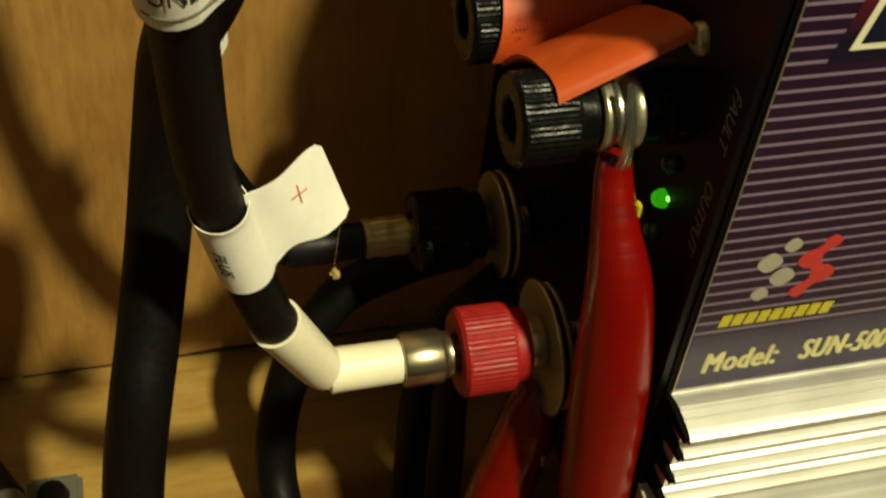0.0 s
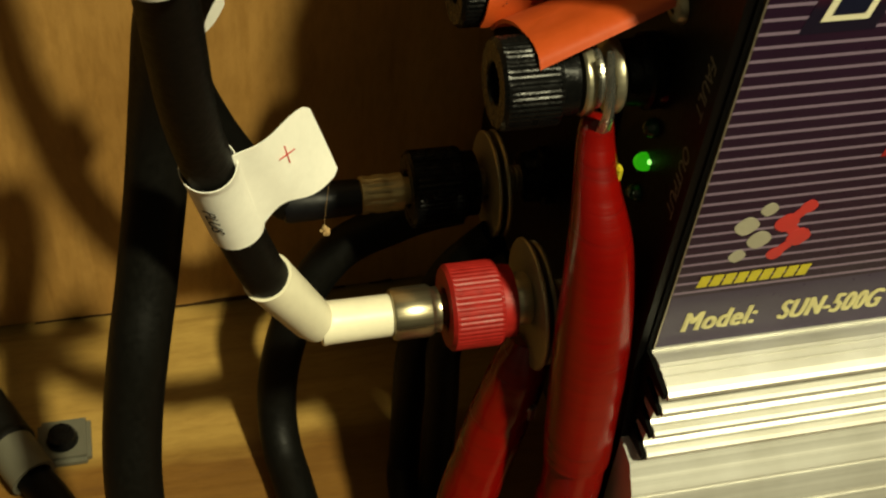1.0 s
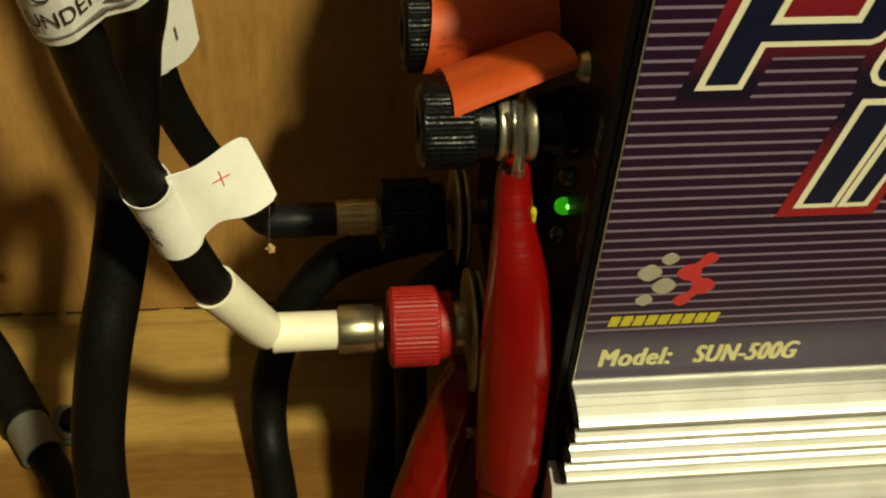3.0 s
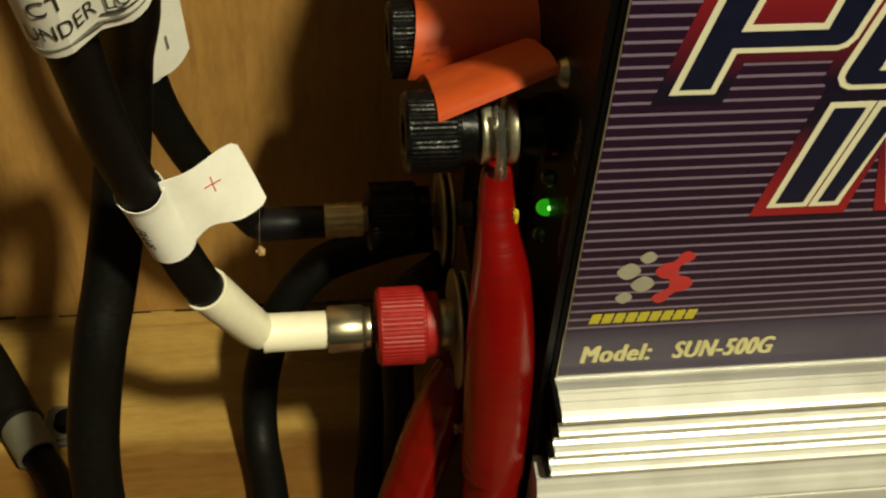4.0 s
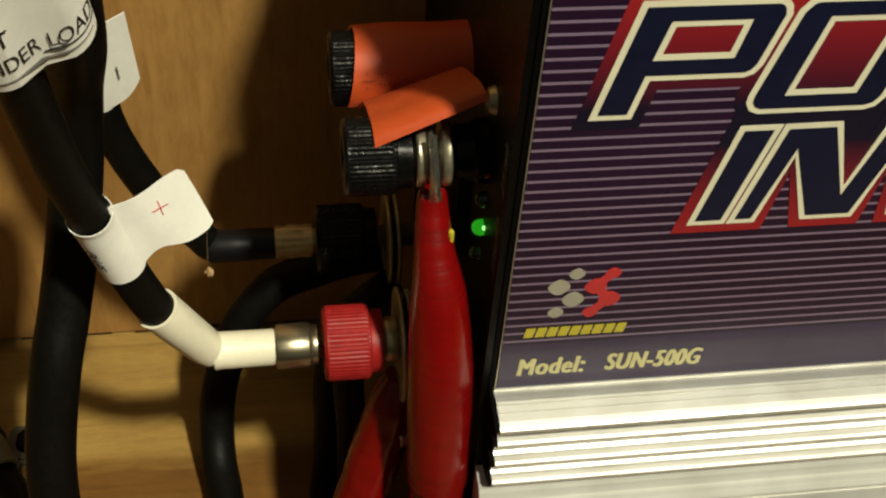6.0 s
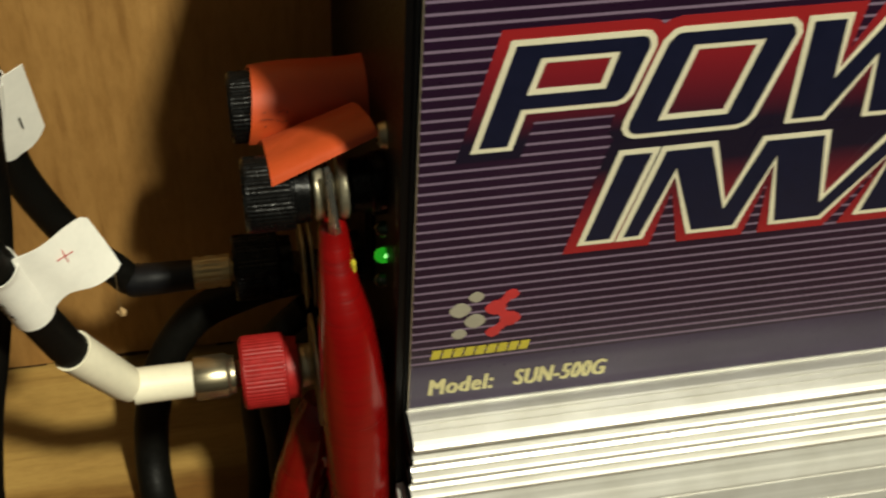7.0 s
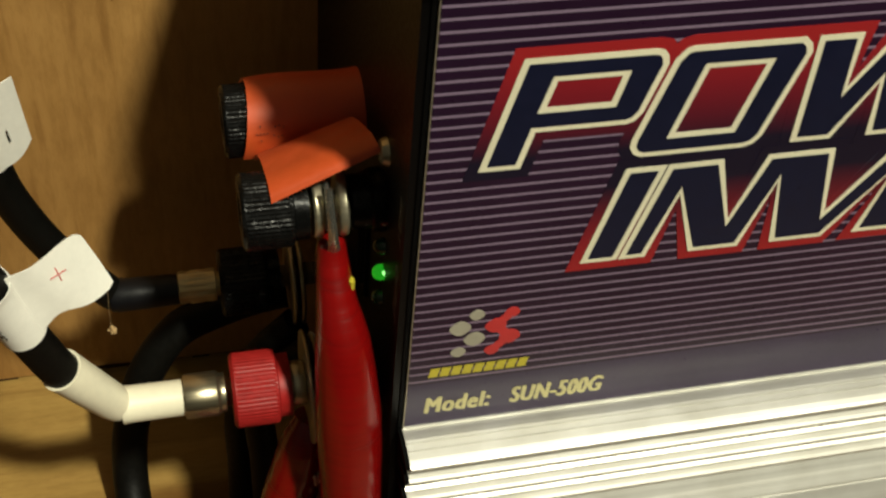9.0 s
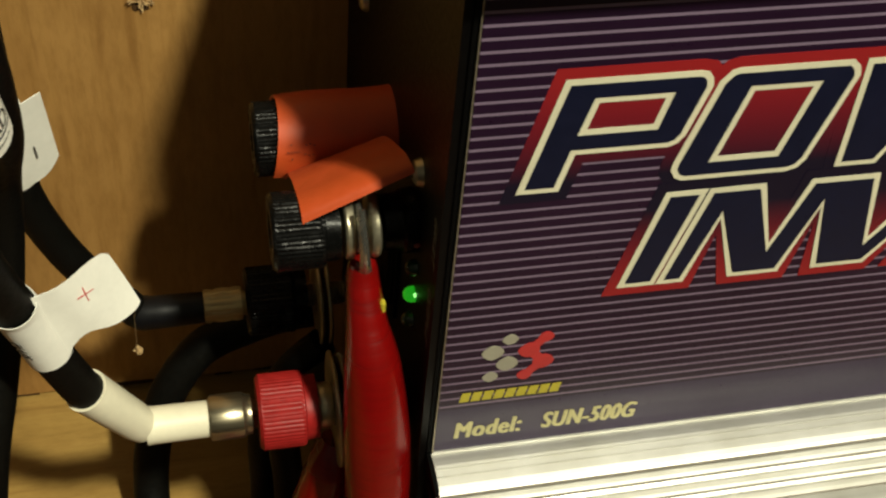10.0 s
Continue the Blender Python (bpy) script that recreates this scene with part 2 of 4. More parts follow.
def prism(points, x0, x1):
    """A (y, z) outline drawn out along x."""
    bm = bmesh.new()
    a = [bm.verts.new((x0, y, z)) for y, z in points]
    c = [bm.verts.new((x1, y, z)) for y, z in points]
    n = len(points)
    for i in range(n):
        bm.faces.new((a[i], a[(i + 1) % n], c[(i + 1) % n], c[i]))
    bm.faces.new(a[::-1])
    bm.faces.new(c)
    return bm


def spline(points, steps=10):
    """A Catmull-Rom curve through points, with any number of values each."""
    p = [np.array(q, float) for q in points]
    p = [2 * p[0] - p[1]] + p + [2 * p[-1] - p[-2]]
    out = []
    for i in range(1, len(p) - 2):
        for k in range(steps):
            t = k / steps
            out.append(0.5 * (2 * p[i] + (p[i + 1] - p[i - 1]) * t + (2 * p[i - 1] - 5 * p[i] + 4 * p[i + 1] - p[i + 2]) * t * t
                              + (3 * p[i] - p[i - 1] - 3 * p[i + 1] + p[i + 2]) * t ** 3))
    return out + [p[-2]]


def frames_along(path):
    """Rotation-minimising frames: (place, along, side, other)."""
    path = [Vector(q[:3]) for q in path]
    out, side = [], None
    for i, q in enumerate(path):
        d = (path[min(i + 1, len(path) - 1)] - path[max(i - 1, 0)]).normalized()
        if side is None:
            side = d.cross(Vector((0.3, 1, 0.2))).normalized()
        side = (side - d * side.dot(d)).normalized()
        out.append((q, d, side, d.cross(side)))
    return out


def tube(path, radius, sides=24, squash=1.0, wobble=0.0, seed=0.0):
    """A closed pipe along a path; radius is a number or a list."""
    bm = bmesh.new()
    rings = []
    fr = frames_along(path)
    for i, (q, d, s, o) in enumerate(fr):
        r = radius[i] if hasattr(radius, "__len__") else radius
        ring = []
        for k in range(sides):
            a = 2 * math.pi * k / sides
            rr = r * (1 + wobble * noise.noise(Vector((q.x * 160 + seed, q.z * 160, 1.3 * math.cos(a))) + Vector((0, 1.3 * math.sin(a), 0))))
            ring.append(bm.verts.new(q + s * (rr * math.cos(a)) + o * (rr * squash * math.sin(a))))
        rings.append(ring)
    for a, c in zip(rings, rings[1:]):
        for k in range(sides):
            bm.faces.new((a[k], a[(k + 1) % sides], c[(k + 1) % sides], c[k]))
    bm.faces.new(rings[0][::-1])
    bm.faces.new(rings[-1])
    return bm


def shell(path, radius, thick, sides=32):
    """An open-ended sleeve round a path, with wall thickness."""
    bm = bmesh.new()
    fr = frames_along(path)
    loops = []
    for r in (radius, radius - thick):
        loops.append([[bm.verts.new(q + s * (r * math.cos(2 * math.pi * k / sides)) + o * (r * math.sin(2 * math.pi * k / sides))) for k in range(sides)] for q, d, s, o in fr])
    for rings in loops:
        for a, c in zip(rings, rings[1:]):
            for k in range(sides):
                bm.faces.new((a[k], a[(k + 1) % sides], c[(k + 1) % sides], c[k]))
    for end in (0, -1):
        a, c = loops[0][end], loops[1][end]
        for k in range(sides):
            bm.faces.new((a[k], a[(k + 1) % sides], c[(k + 1) % sides], c[k]))
    return bm


def turned(profile, y, z, sides=40, teeth=None):
    """A body turned about an axis along x: profile of (x, radius). teeth: (x0, x1, count, depth) cuts a knurl."""
    bm = bmesh.new()
    rings = []
    for x, r in profile:
        ring = []
        for k in range(sides):
            a = 2 * math.pi * k / sides
            rr = r
            if teeth and teeth[0] <= x <= teeth[1]:
                rr = r - teeth[3] * (1 if k % 3 == 0 else 0)
            ring.append(bm.verts.new((x, y + rr * math.cos(a), z + rr * math.sin(a))))
        rings.append(ring)
    for a, c in zip(rings, rings[1:]):
        for k in range(sides):
            bm.faces.new((a[k], a[(k + 1) % sides], c[(k + 1) % sides], c[k]))
    bm.faces.new(rings[0][::-1])
    bm.faces.new(rings[-1])
    return bm


def ring_disc(x0, x1, y, z, r_out, r_in, sides=48):
    bm = bmesh.new()
    b = min(0.0004, (x1 - x0) / 3)
    prof = [(x0, r_in), (x0, r_out - b), (x0 + b, r_out), (x1 - b, r_out), (x1, r_out - b), (x1, r_in)]
    rings = [[bm.verts.new((x, y + r * math.cos(2 * math.pi * k / sides), z + r * math.sin(2 * math.pi * k / sides))) for k in range(sides)] for x, r in prof]
    for a, c in zip(rings, rings[1:] + rings[:1]):
        for k in range(sides):
            bm.faces.new((a[k], a[(k + 1) % sides], c[(k + 1) % sides], c[k]))
    return bm


def sheet(rows, thick):
    """A bent sheet with thickness through a grid of places."""
    bm = bmesh.new()
    g = [[bm.verts.new(q) for q in row] for row in rows]
    for a, c in zip(g, g[1:]):
        for k in range(len(a) - 1):
            bm.faces.new((a[k], a[k + 1], c[k + 1], c[k]))
    bmesh.ops.recalc_face_normals(bm, faces=bm.faces)
    bmesh.ops.solidify(bm, geom=bm.faces[:], thickness=thick)
    return bm


def outset(poly, d):
    """Moves each side of a polygon outward by d, with mitred corners (counter-clockwise outlines)."""
    n, out = len(poly), []
    area = sum(poly[i][0] * poly[(i + 1) % n][1] - poly[(i + 1) % n][0] * poly[i][1] for i in range(n))
    d = d if area > 0 else -d
    for i in range(n):
        p, q, r = (Vector(poly[(i + k) % n]) for k in (-1, 0, 1))
        a, c = (q - p).normalized(), (r - q).normalized()
        na, nc = Vector((a.y, -a.x)), Vector((c.y, -c.x))
        m = (na + nc)
        m = m / max(m.dot(m), 0.35) * 2
        m = m.normalized() * min(m.length, 1.9)
        out.append(q + m * d)
    return [(v.x, v.y) for v in out]


def flat_mesh(name, loops, place, material, parent, label="", depth=0.00005):
    """A thin printed shape from closed outlines (inner ones are holes), set by a pose."""
    cu = bpy.data.curves.new(name, "CURVE")
    cu.dimensions, cu.fill_mode, cu.extrude = "2D", "BOTH", depth
    for loop in loops:
        sp = cu.splines.new("POLY")
        sp.points.add(len(loop) - 1)
        for p, (x, y) in zip(sp.points, loop):
            p.co = (x, y, 0, 1)
        sp.use_cyclic_u = True
    return print_mesh(name, cu, place, material, parent, label)


def print_mesh(name, cu, place, material, parent, label=""):
    tmp = bpy.data.objects.new("tmp", cu)
    scene.collection.objects.link(tmp)
    bpy.context.view_layer.update()
    me = bpy.data.meshes.new_from_object(tmp.evaluated_get(bpy.context.evaluated_depsgraph_get()))
    bpy.data.objects.remove(tmp)
    bpy.data.curves.remove(cu)
    me.transform(place)
    me.materials.clear()
    me.materials.append(material)
    ob = new(name, me)
    ob.parent = parent
    if parent is not None and parent.parent is None and parent.type == "EMPTY":
        ob.matrix_parent_inverse = Matrix.Translation(-parent.location)
    if label:
        tagged(ob, label)
    return ob


def lettering(name, body, size, place, material, parent, label="", wide=1.0, slant=0.0, bold=0.0, depth=0.00004, align="LEFT", space=1.0):
    cu = bpy.data.curves.new(name, "FONT")
    cu.space_character = space
    cu.body, cu.size, cu.shear, cu.offset, cu.extrude, cu.align_x = body, size, slant, bold, depth, align
    return print_mesh(name, cu, place @ Matrix.Diagonal((wide, 1, 1, 1)), material, parent, label)


FRONT = lambda y: Matrix(((1, 0, 0, 0), (0, 0, -1, y), (0, 1, 0, 0), (0, 0, 0, 1)))  # (x, z) drawing on a plane that faces the room

# ---- the place ----
WALL_Y, FLOOR_Z = 0.127, -0.12
tagged(part("wall_north", box(-0.60, 0.70, WALL_Y, WALL_Y + 0.018, FLOOR_Z + 0.0011, 0.60, 0.0006), PLY), "upright plywood back panel with vertical grain", "wall", kind="structure")
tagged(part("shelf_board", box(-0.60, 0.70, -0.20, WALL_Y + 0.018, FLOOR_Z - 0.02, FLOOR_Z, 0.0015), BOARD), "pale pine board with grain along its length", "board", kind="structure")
# unseen room shell added to close the place, kept dark to limit bounce
tagged(part("floor", box(-1.2, 1.4, -1.9, WALL_Y + 0.04, -0.97, -0.95), PLASTER), "added plain dark floor, out of view", "floor", kind="structure")
for nm, b in (("wall_east", (1.4, 1.42, -1.9, WALL_Y + 0.04)), ("wall_west", (-1.22, -1.2, -1.9, WALL_Y + 0.04)), ("wall_south", (-1.2, 1.4, -1.92, -1.9)), ("wall_behind", (-1.2, 1.4, WALL_Y + 0.0182, WALL_Y + 0.04))):
    tagged(part(nm, box(*b, -0.95, 2.2), PLASTER), "added plain dark wall, out of view", "wall", kind="structure")
tagged(part("ceiling", box(-1.2, 1.4, -1.9, WALL_Y + 0.04, 2.2, 2.22), PLASTER), "added plain dark ceiling, out of view", "ceiling", kind="structure")

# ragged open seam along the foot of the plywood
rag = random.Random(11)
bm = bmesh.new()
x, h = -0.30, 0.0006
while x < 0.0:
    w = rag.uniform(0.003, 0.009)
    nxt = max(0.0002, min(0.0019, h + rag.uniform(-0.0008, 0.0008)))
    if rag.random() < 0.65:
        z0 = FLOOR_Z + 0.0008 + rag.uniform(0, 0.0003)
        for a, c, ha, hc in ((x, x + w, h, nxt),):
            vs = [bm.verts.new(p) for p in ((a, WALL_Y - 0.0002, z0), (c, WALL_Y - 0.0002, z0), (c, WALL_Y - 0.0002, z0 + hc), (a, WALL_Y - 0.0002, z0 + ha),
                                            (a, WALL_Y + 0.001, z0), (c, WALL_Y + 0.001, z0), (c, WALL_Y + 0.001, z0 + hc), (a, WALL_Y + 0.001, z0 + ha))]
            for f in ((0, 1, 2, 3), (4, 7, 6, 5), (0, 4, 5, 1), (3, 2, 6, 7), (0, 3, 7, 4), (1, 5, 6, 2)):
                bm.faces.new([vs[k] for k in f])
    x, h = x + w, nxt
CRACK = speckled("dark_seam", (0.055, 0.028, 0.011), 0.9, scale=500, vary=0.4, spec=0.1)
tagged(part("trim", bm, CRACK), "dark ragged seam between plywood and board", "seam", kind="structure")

# ---- the inverter ----
LEN, TOP, HEAD = 0.30, 0.1535, 0.184
inverter = thing("power_inverter", (0.15, 0.126, -0.075), "finned aluminium power inverter with a striped purple label, mounted on plywood", "inverter")
put("housing", box(0.0, LEN, 0.0012, 0.1268, -0.070, HEAD, 0.0008), BLACKPANEL, inverter, "black metal case")


def fin_outline(z):
    """A blade with a tilted, grooved crest and a rounded nose."""
    return [(0.004, z + 0.0004), (-0.0060, z + 0.0004), (-0.0092, z + 0.0002), (-0.0100, z - 0.0003), (-0.0101, z - 0.0006), (-0.0107, z - 0.0006), (-0.0110, z - 0.0001), (-0.0122, z - 0.0004),
            (-0.0129, z - 0.0010), (-0.0130, z - 0.0018), (-0.0126, z - 0.0025), (-0.0118, z - 0.0028), (0.004, z - 0.0026)]


LEDGE = [(0.004, -0.0002), (-0.0006, -0.0002), (-0.0040, 0.0008), (-0.0052, 0.0010), (-0.0060, 0.0009), (-0.0062, 0.0005), (-0.0066, 0.0005), (-0.0068, 0.0008), (-0.0082, 0.0006), (-0.0084, 0.0002), (-0.0088, 0.0002),
         (-0.0090, 0.0005), (-0.0108, 0.0001), (-0.0122, -0.0004), (-0.0130, -0.0010), (-0.0131, -0.0020), (-0.0124, -0.0027), (0.004, -0.0026)]
flip = lambda pts: [(y, TOP - z) for y, z in pts]
for up in (0, 1):
    put("fin", prism(flip(LEDGE) if up else LEDGE, 0.0, LEN), ALU, inverter, "broad grooved aluminium edge fin")
    for k in (() if up else (1, 2, 3)):
        z = -0.0088 * k + 0.0026
        pts = fin_outline(z)
        put("fin", prism(flip(pts) if up else pts, 0.0, LEN), ALU, inverter)
    foot = [(0.0012, -0.028), (-0.0115, -0.0290), (-0.0135, -0.0315), (-0.0165, -0.0350), (-0.0168, -0.0358), (-0.0172, -0.0358), (-0.0205, -0.0415), (-0.0208, -0.0424), (-0.0213, -0.0424),
            (-0.0250, -0.0490), (-0.0290, -0.0560), (-0.0300, -0.0750), (0.0012, -0.0750)]
    if not up:
        put("foot_rail", prism(foot, -0.003, LEN), ALU, inverter, "sloping grooved aluminium rail")
# black end plate that follows the teeth of the fins
teeth = [(0.1268, -0.074), (0.1268, HEAD + 0.001), (-0.0005, HEAD + 0.001), (-0.0005, TOP + 0.004), (-0.0005, TOP), (-0.0005, 0.0)]
for k in range(4):
    z = -0.0088 * k + (0.0 if k == 0 else 0.0024)
    teeth += [(-0.0040, z + 0.0002), (-0.0124, z - 0.0004), (-0.0124, z - 0.0022), (-0.0040, z - 0.0040)]
teeth += [(-0.0050, -0.0300), (-0.0060, -0.074)]
put("end_gasket", prism(teeth, -0.0011, -0.0002), BLACKPANEL, inverter, "thin toothed black gasket")
end = put("end_plate", prism([(0.1266, -0.0735), (0.1266, HEAD + 0.0005), (0.0, HEAD + 0.0005), (0.0, 0.0), (-0.0046, -0.031), (-0.0056, -0.0735)], -0.0030, -0.0012), GLOSSBLACK, inverter, "glossy black painted end plate")
label = put("label_panel", box(0.0006, LEN - 0.001, -0.0006, 0.0011, 0.0006, TOP - 0.0006, 0.0002), FILM, inverter, "purple label with pale pinstripes")
put("label_edge", box(0.0002, LEN, -0.0009, 0.0010, -0.0001, 0.0005), ALU, inverter, "bright cut edge under the label")
put("label_edge", box(0.0002, 0.0005, -0.0009, 0.0010, 0.0006, TOP), DULLSTEEL, inverter, "worn edge beside the label")

# big words: outlines in millimetres on the label
P_OUT = [(11.7, 90.4), (20.9, 90.4), (23.1, 100.4), (42.9, 100.4), (44.8, 101.2), (46.2, 103.3), (49.3, 115.9), (48.8, 118.1), (47.6, 119.6), (45.9, 120.0), (18.4, 120.0)]
P_IN = [(26.1, 113.7), (39.8, 113.7), (38.5, 107.0), (24.5, 107.0)]
O_OUT = [(45.1, 95.7), (45.0, 93.5), (46.1, 91.4), (48.0, 90.4), (71.8, 90.4), (74.1, 91.2), (75.7, 93.5), (81.0, 115.9), (80.2, 118.3), (78.4, 120.0), (54.0, 120.0), (52.4, 119.5), (50.4, 116.9)]
O_IN = [(58.6, 113.8), (71.3, 113.8), (67.6, 96.6), (54.7, 96.6)]
W_OUT = [(81.5, 120.0), (83.1, 90.5), (92.8, 90.5), (99.9, 106.2), (101.6, 90.4), (110.8, 90.4), (119.2, 120.0), (99.8, 120.0), (92.2, 105.1), (91.6, 120.0)]
I_OUT = [(45.5, 87.2), (39.4, 57.6), (48.4, 57.6), (55.1, 87.2)]
N_OUT = [(55.5, 87.2), (48.8, 57.6), (55.5, 57.6), (60.1, 77.6), (66.4, 57.7), (79.0, 57.7), (83.9, 78.4), (87.3, 57.7), (100.8, 57.7), (113.4, 78.7), (109.0, 57.9), (145.5, 57.9), (143.4, 87.2), (111.8, 87.2), (99.3, 66.4), (95.5, 87.3), (79.2, 87.3), (74.2, 67.7), (68.4, 87.3)]
E_IN = [(120.2, 64.3), (139.8, 64.3), (139.9, 75.8), (122.0, 75.8)]
mm = lambda loop: [(a * 0.001, c * 0.001) for a, c in loop]
for n, (nm, out, hole) in enumerate((("letter_p", P_OUT, P_IN), ("letter_o", O_OUT, O_IN), ("letter_w", W_OUT, None), ("letter_i", I_OUT, None), ("letter_n_v_e", N_OUT, E_IN))):
    h = [hole] if hole else []
    k = 0.00002 * n
    flat_mesh("letter_shadow", [mm(outset(out, 2.6))], FRONT(-0.00064 - k), WORDS, label, "red and navy print")
    flat_mesh("letter_outline", [mm(q) for q in [out] + h], FRONT(-0.00084 - k), CREAM, label, "cream outline")
    flat_mesh("letter", [mm(outset(out, -1.45))] + [mm(outset(q, 1.45)) for q in h], FRONT(-0.00100 - k), NAVY, label, "navy letter")
# dark fill between the letters of the two lines
for i, gap in enumerate(([(60, 86.5), (110, 86.5), (110, 91.5), (60, 91.5)], [(67, 88), (74.2, 66), (81, 88)], [(94, 88), (99.3, 65), (114, 88)], [(92, 89), (103, 89), (100, 107)], [(73, 90), (84, 89), (82.3, 118), (80.8, 117)])):
    flat_mesh("letter_gap", [mm(gap)], FRONT(-0.00058 - 0.000014 * i), WORDS, label, "red and navy print")
pw = lambda v: math.copysign(abs(v) ** 1.25, v)
disc = lambda x, z, r: [(x + r * pw(math.cos(a / 24 * 2 * math.pi)) * 0.98, z + r * pw(math.sin(a / 24 * 2 * math.pi)) * 0.96) for a in range(24)]
for x, z, r, mat in ((16.2, 43.0, 2.0, GREYDOT), (12.4, 38.6, 2.8, GREYDOT), (16.3, 34.0, 2.8, GREYDOT), (12.6, 29.5, 2.0, GREYDOT),
                     (25.0, 42.6, 2.0, REDDOT), (21.3, 38.3, 2.8, REDDOT), (25.3, 33.5, 2.8, REDDOT), (21.2, 29.0, 2.0, REDDOT)):
    flat_mesh("emblem_dot", [mm(disc(x, z, r))], FRONT(-0.00070), mat, label)
# slanting links that join the red dots into one stroke
for (x0, z0), (x1, z1) in (((21.3, 38.3), (25.0, 42.6)), ((21.3, 38.3), (25.3, 33.5)), ((21.2, 29.0), (25.3, 33.5))):
    n = 1.25 / math.hypot(x1 - x0, z1 - z0)
    ox, oz = -(z1 - z0) * n, (x1 - x0) * n
    flat_mesh("emblem_link", [mm([(x0 + ox, z0 + oz), (x0 - ox, z0 - oz), (x1 - ox, z1 - oz), (x1 + ox, z1 + oz)])], FRONT(-0.00068), REDDOT, label)
for k in range(9):
    x = 5.6 + 2.86 * k
    flat_mesh("emblem_bar", [mm([(x, 20.6), (x + 2.3, 20.6), (x + 2.9, 24.0), (x + 0.6, 24.0)])], FRONT(-0.00072), YELLOW, label, "yellow printed bar")
for k in range(5):
    for body, x, wide in (("Model:", 0.0050, 0.625), ("SUN-500G", 0.0281, 0.555)):
        lettering("model_text", body, 0.0091, Matrix.Translation((x + 0.00015 * k, -0.00003 * k, 0.0057 + 0.00012 * (k % 2))) @ FRONT(-0.00072), GOLD, label, "pale yellow printed words", wide=wide, slant=0.10, space=1.12)

put("fin_root", box(0.0, LEN, -0.0092, 0.0011, -0.0285, -0.0024), ALU, inverter, "aluminium web between the fins")
# lamps, printing and screws on the end plate
SIDE = lambda x, y, z: Matrix(((0, 0, -1, x), (0, -1, 0, y), (-1, 0, 0, z), (0, 0, 0, 1)))
lettering("panel_text", "FAULT", 0.0046, SIDE(-0.00305, 0.0058, 0.0795), GREYINK, end, "small pale letters", slant=0.2)
lettering("panel_text", "OUTPUT", 0.0046, SIDE(-0.00305, 0.0058, 0.0580), GREYINK, end, "small pale letters", slant=0.2)
dome = [(-0.0004, 0.0026), (-0.0010, 0.0026), (-0.0011, 0.0022), (-0.0028, 0.0022), (-0.0038, 0.0018), (-0.0044, 0.0011), (-0.0046, 0.0003)]
LIT = 0.0405
for z, mat, txt in ((0.0595, REDLENS, "dark red indicator"), (0.0500, GREENLENS, "unlit green indicator"), (0.0405, GREENLENS, "unlit green indicator"), (0.0313, GREENLENS, "unlit green indicator")):
    on = abs(z - LIT) < 1e-6
    led = put("indicator", turned([(x - 0.0012, r * 0.92) for x, r in dome], 0.0186, z, 24), GREENLIT if on else mat, inverter, "glowing green indicator" if on else txt, True)
    if on:
        spot = bmesh.new()
        bmesh.ops.create_icosphere(spot, subdivisions=2, radius=0.00065, matrix=Matrix.Translation((-0.0030, 0.0171, z + 0.0012)))
        put("glowing_die", spot, DIE, led, "bright spot", True)
for y, z in ((0.0210, 0.0785), (0.0960, 0.0720)):
    screw = put("screw", turned([(-0.0028, 0.0034), (-0.0034, 0.0034), (-0.0046, 0.0029), (-0.0052, 0.0018), (-0.0053, 0.0010)], y, z, 24), NICKEL, inverter, "round nickel screw head", True)
    put("slot", box(-0.00545, -0.0049, y - 0.0016, y + 0.0016, z - 0.0003, z + 0.0003), INK, screw)
for y in (0.036, 0.041, 0.046):
    put("vent_rib", box(-0.0042, -0.0028, y - 0.0008, y + 0.0008, 0.012, 0.046, 0.0003), BLACKPANEL, inverter)


chips = bmesh.new()
chip_rnd = random.Random(8)
for k in range(9):
    y, z, w = 0.096 + chip_rnd.uniform(-0.003, 0.003), 0.036 + 0.0032 * k + chip_rnd.uniform(-0.001, 0.001), chip_rnd.uniform(0.0002, 0.0006)
    vs = [chips.verts.new((-0.00303, y + w * math.cos(a) * chip_rnd.uniform(0.5, 1.2), z + 1.6 * w * math.sin(a) * chip_rnd.uniform(0.5, 1.2))) for a in (0.2, 1.3, 2.4, 3.5, 4.4, 5.5)]
    chips.faces.new(vs)
put("paint_chips", chips, GREYINK, end, "pale chips in the paint")


def knob_profile(x0, x1, collar, r):
    return [(x0 + 0.0040, r * 0.30), (x0 + 0.0038, r * 0.42), (x0 + 0.0004, r * 0.46), (x0, r * 0.52), (x0, r * 0.92), (x0 + 0.0008, r), (x0 + 0.0015, r), (x1 - 0.0012, r), (x1 - 0.0004, r * 0.97), (x1, r * 0.86), (collar, r * 0.84), (collar, r * 0.4)]


def post(y, z, x0, x1, collar, r, mat, words):
    """A screw terminal: threaded stud, knurled cap and insulating foot."""
    base = put("terminal_post", turned([(-0.0028, 0.0078), (-0.0060, 0.0078), (-0.0066, 0.0070), (-0.0108, 0.0066), (-0.0112, 0.0060)], y, z, 6 * 6), KNOBBLACK, inverter, "black insulating terminal foot", True)
    prof = [(-0.0110, 0.0036)]
    n = int((-0.0110 - (collar - 0.002)) / 0.0005)
    for k in range(n):
        prof.append((-0.0110 - 0.0005 * (k + 1), 0.0036 if k % 2 else 0.0032))
    put("stud", turned(prof, y, z, 20), NICKEL, base, "threaded nickel stud")
    cap = put("knob", turned(knob_profile(x0, x1, collar, r), y, z, 150, (x0 + 0.0013, x1 - 0.0010, 50, 0.00020)), mat, base, words)
    return base, cap


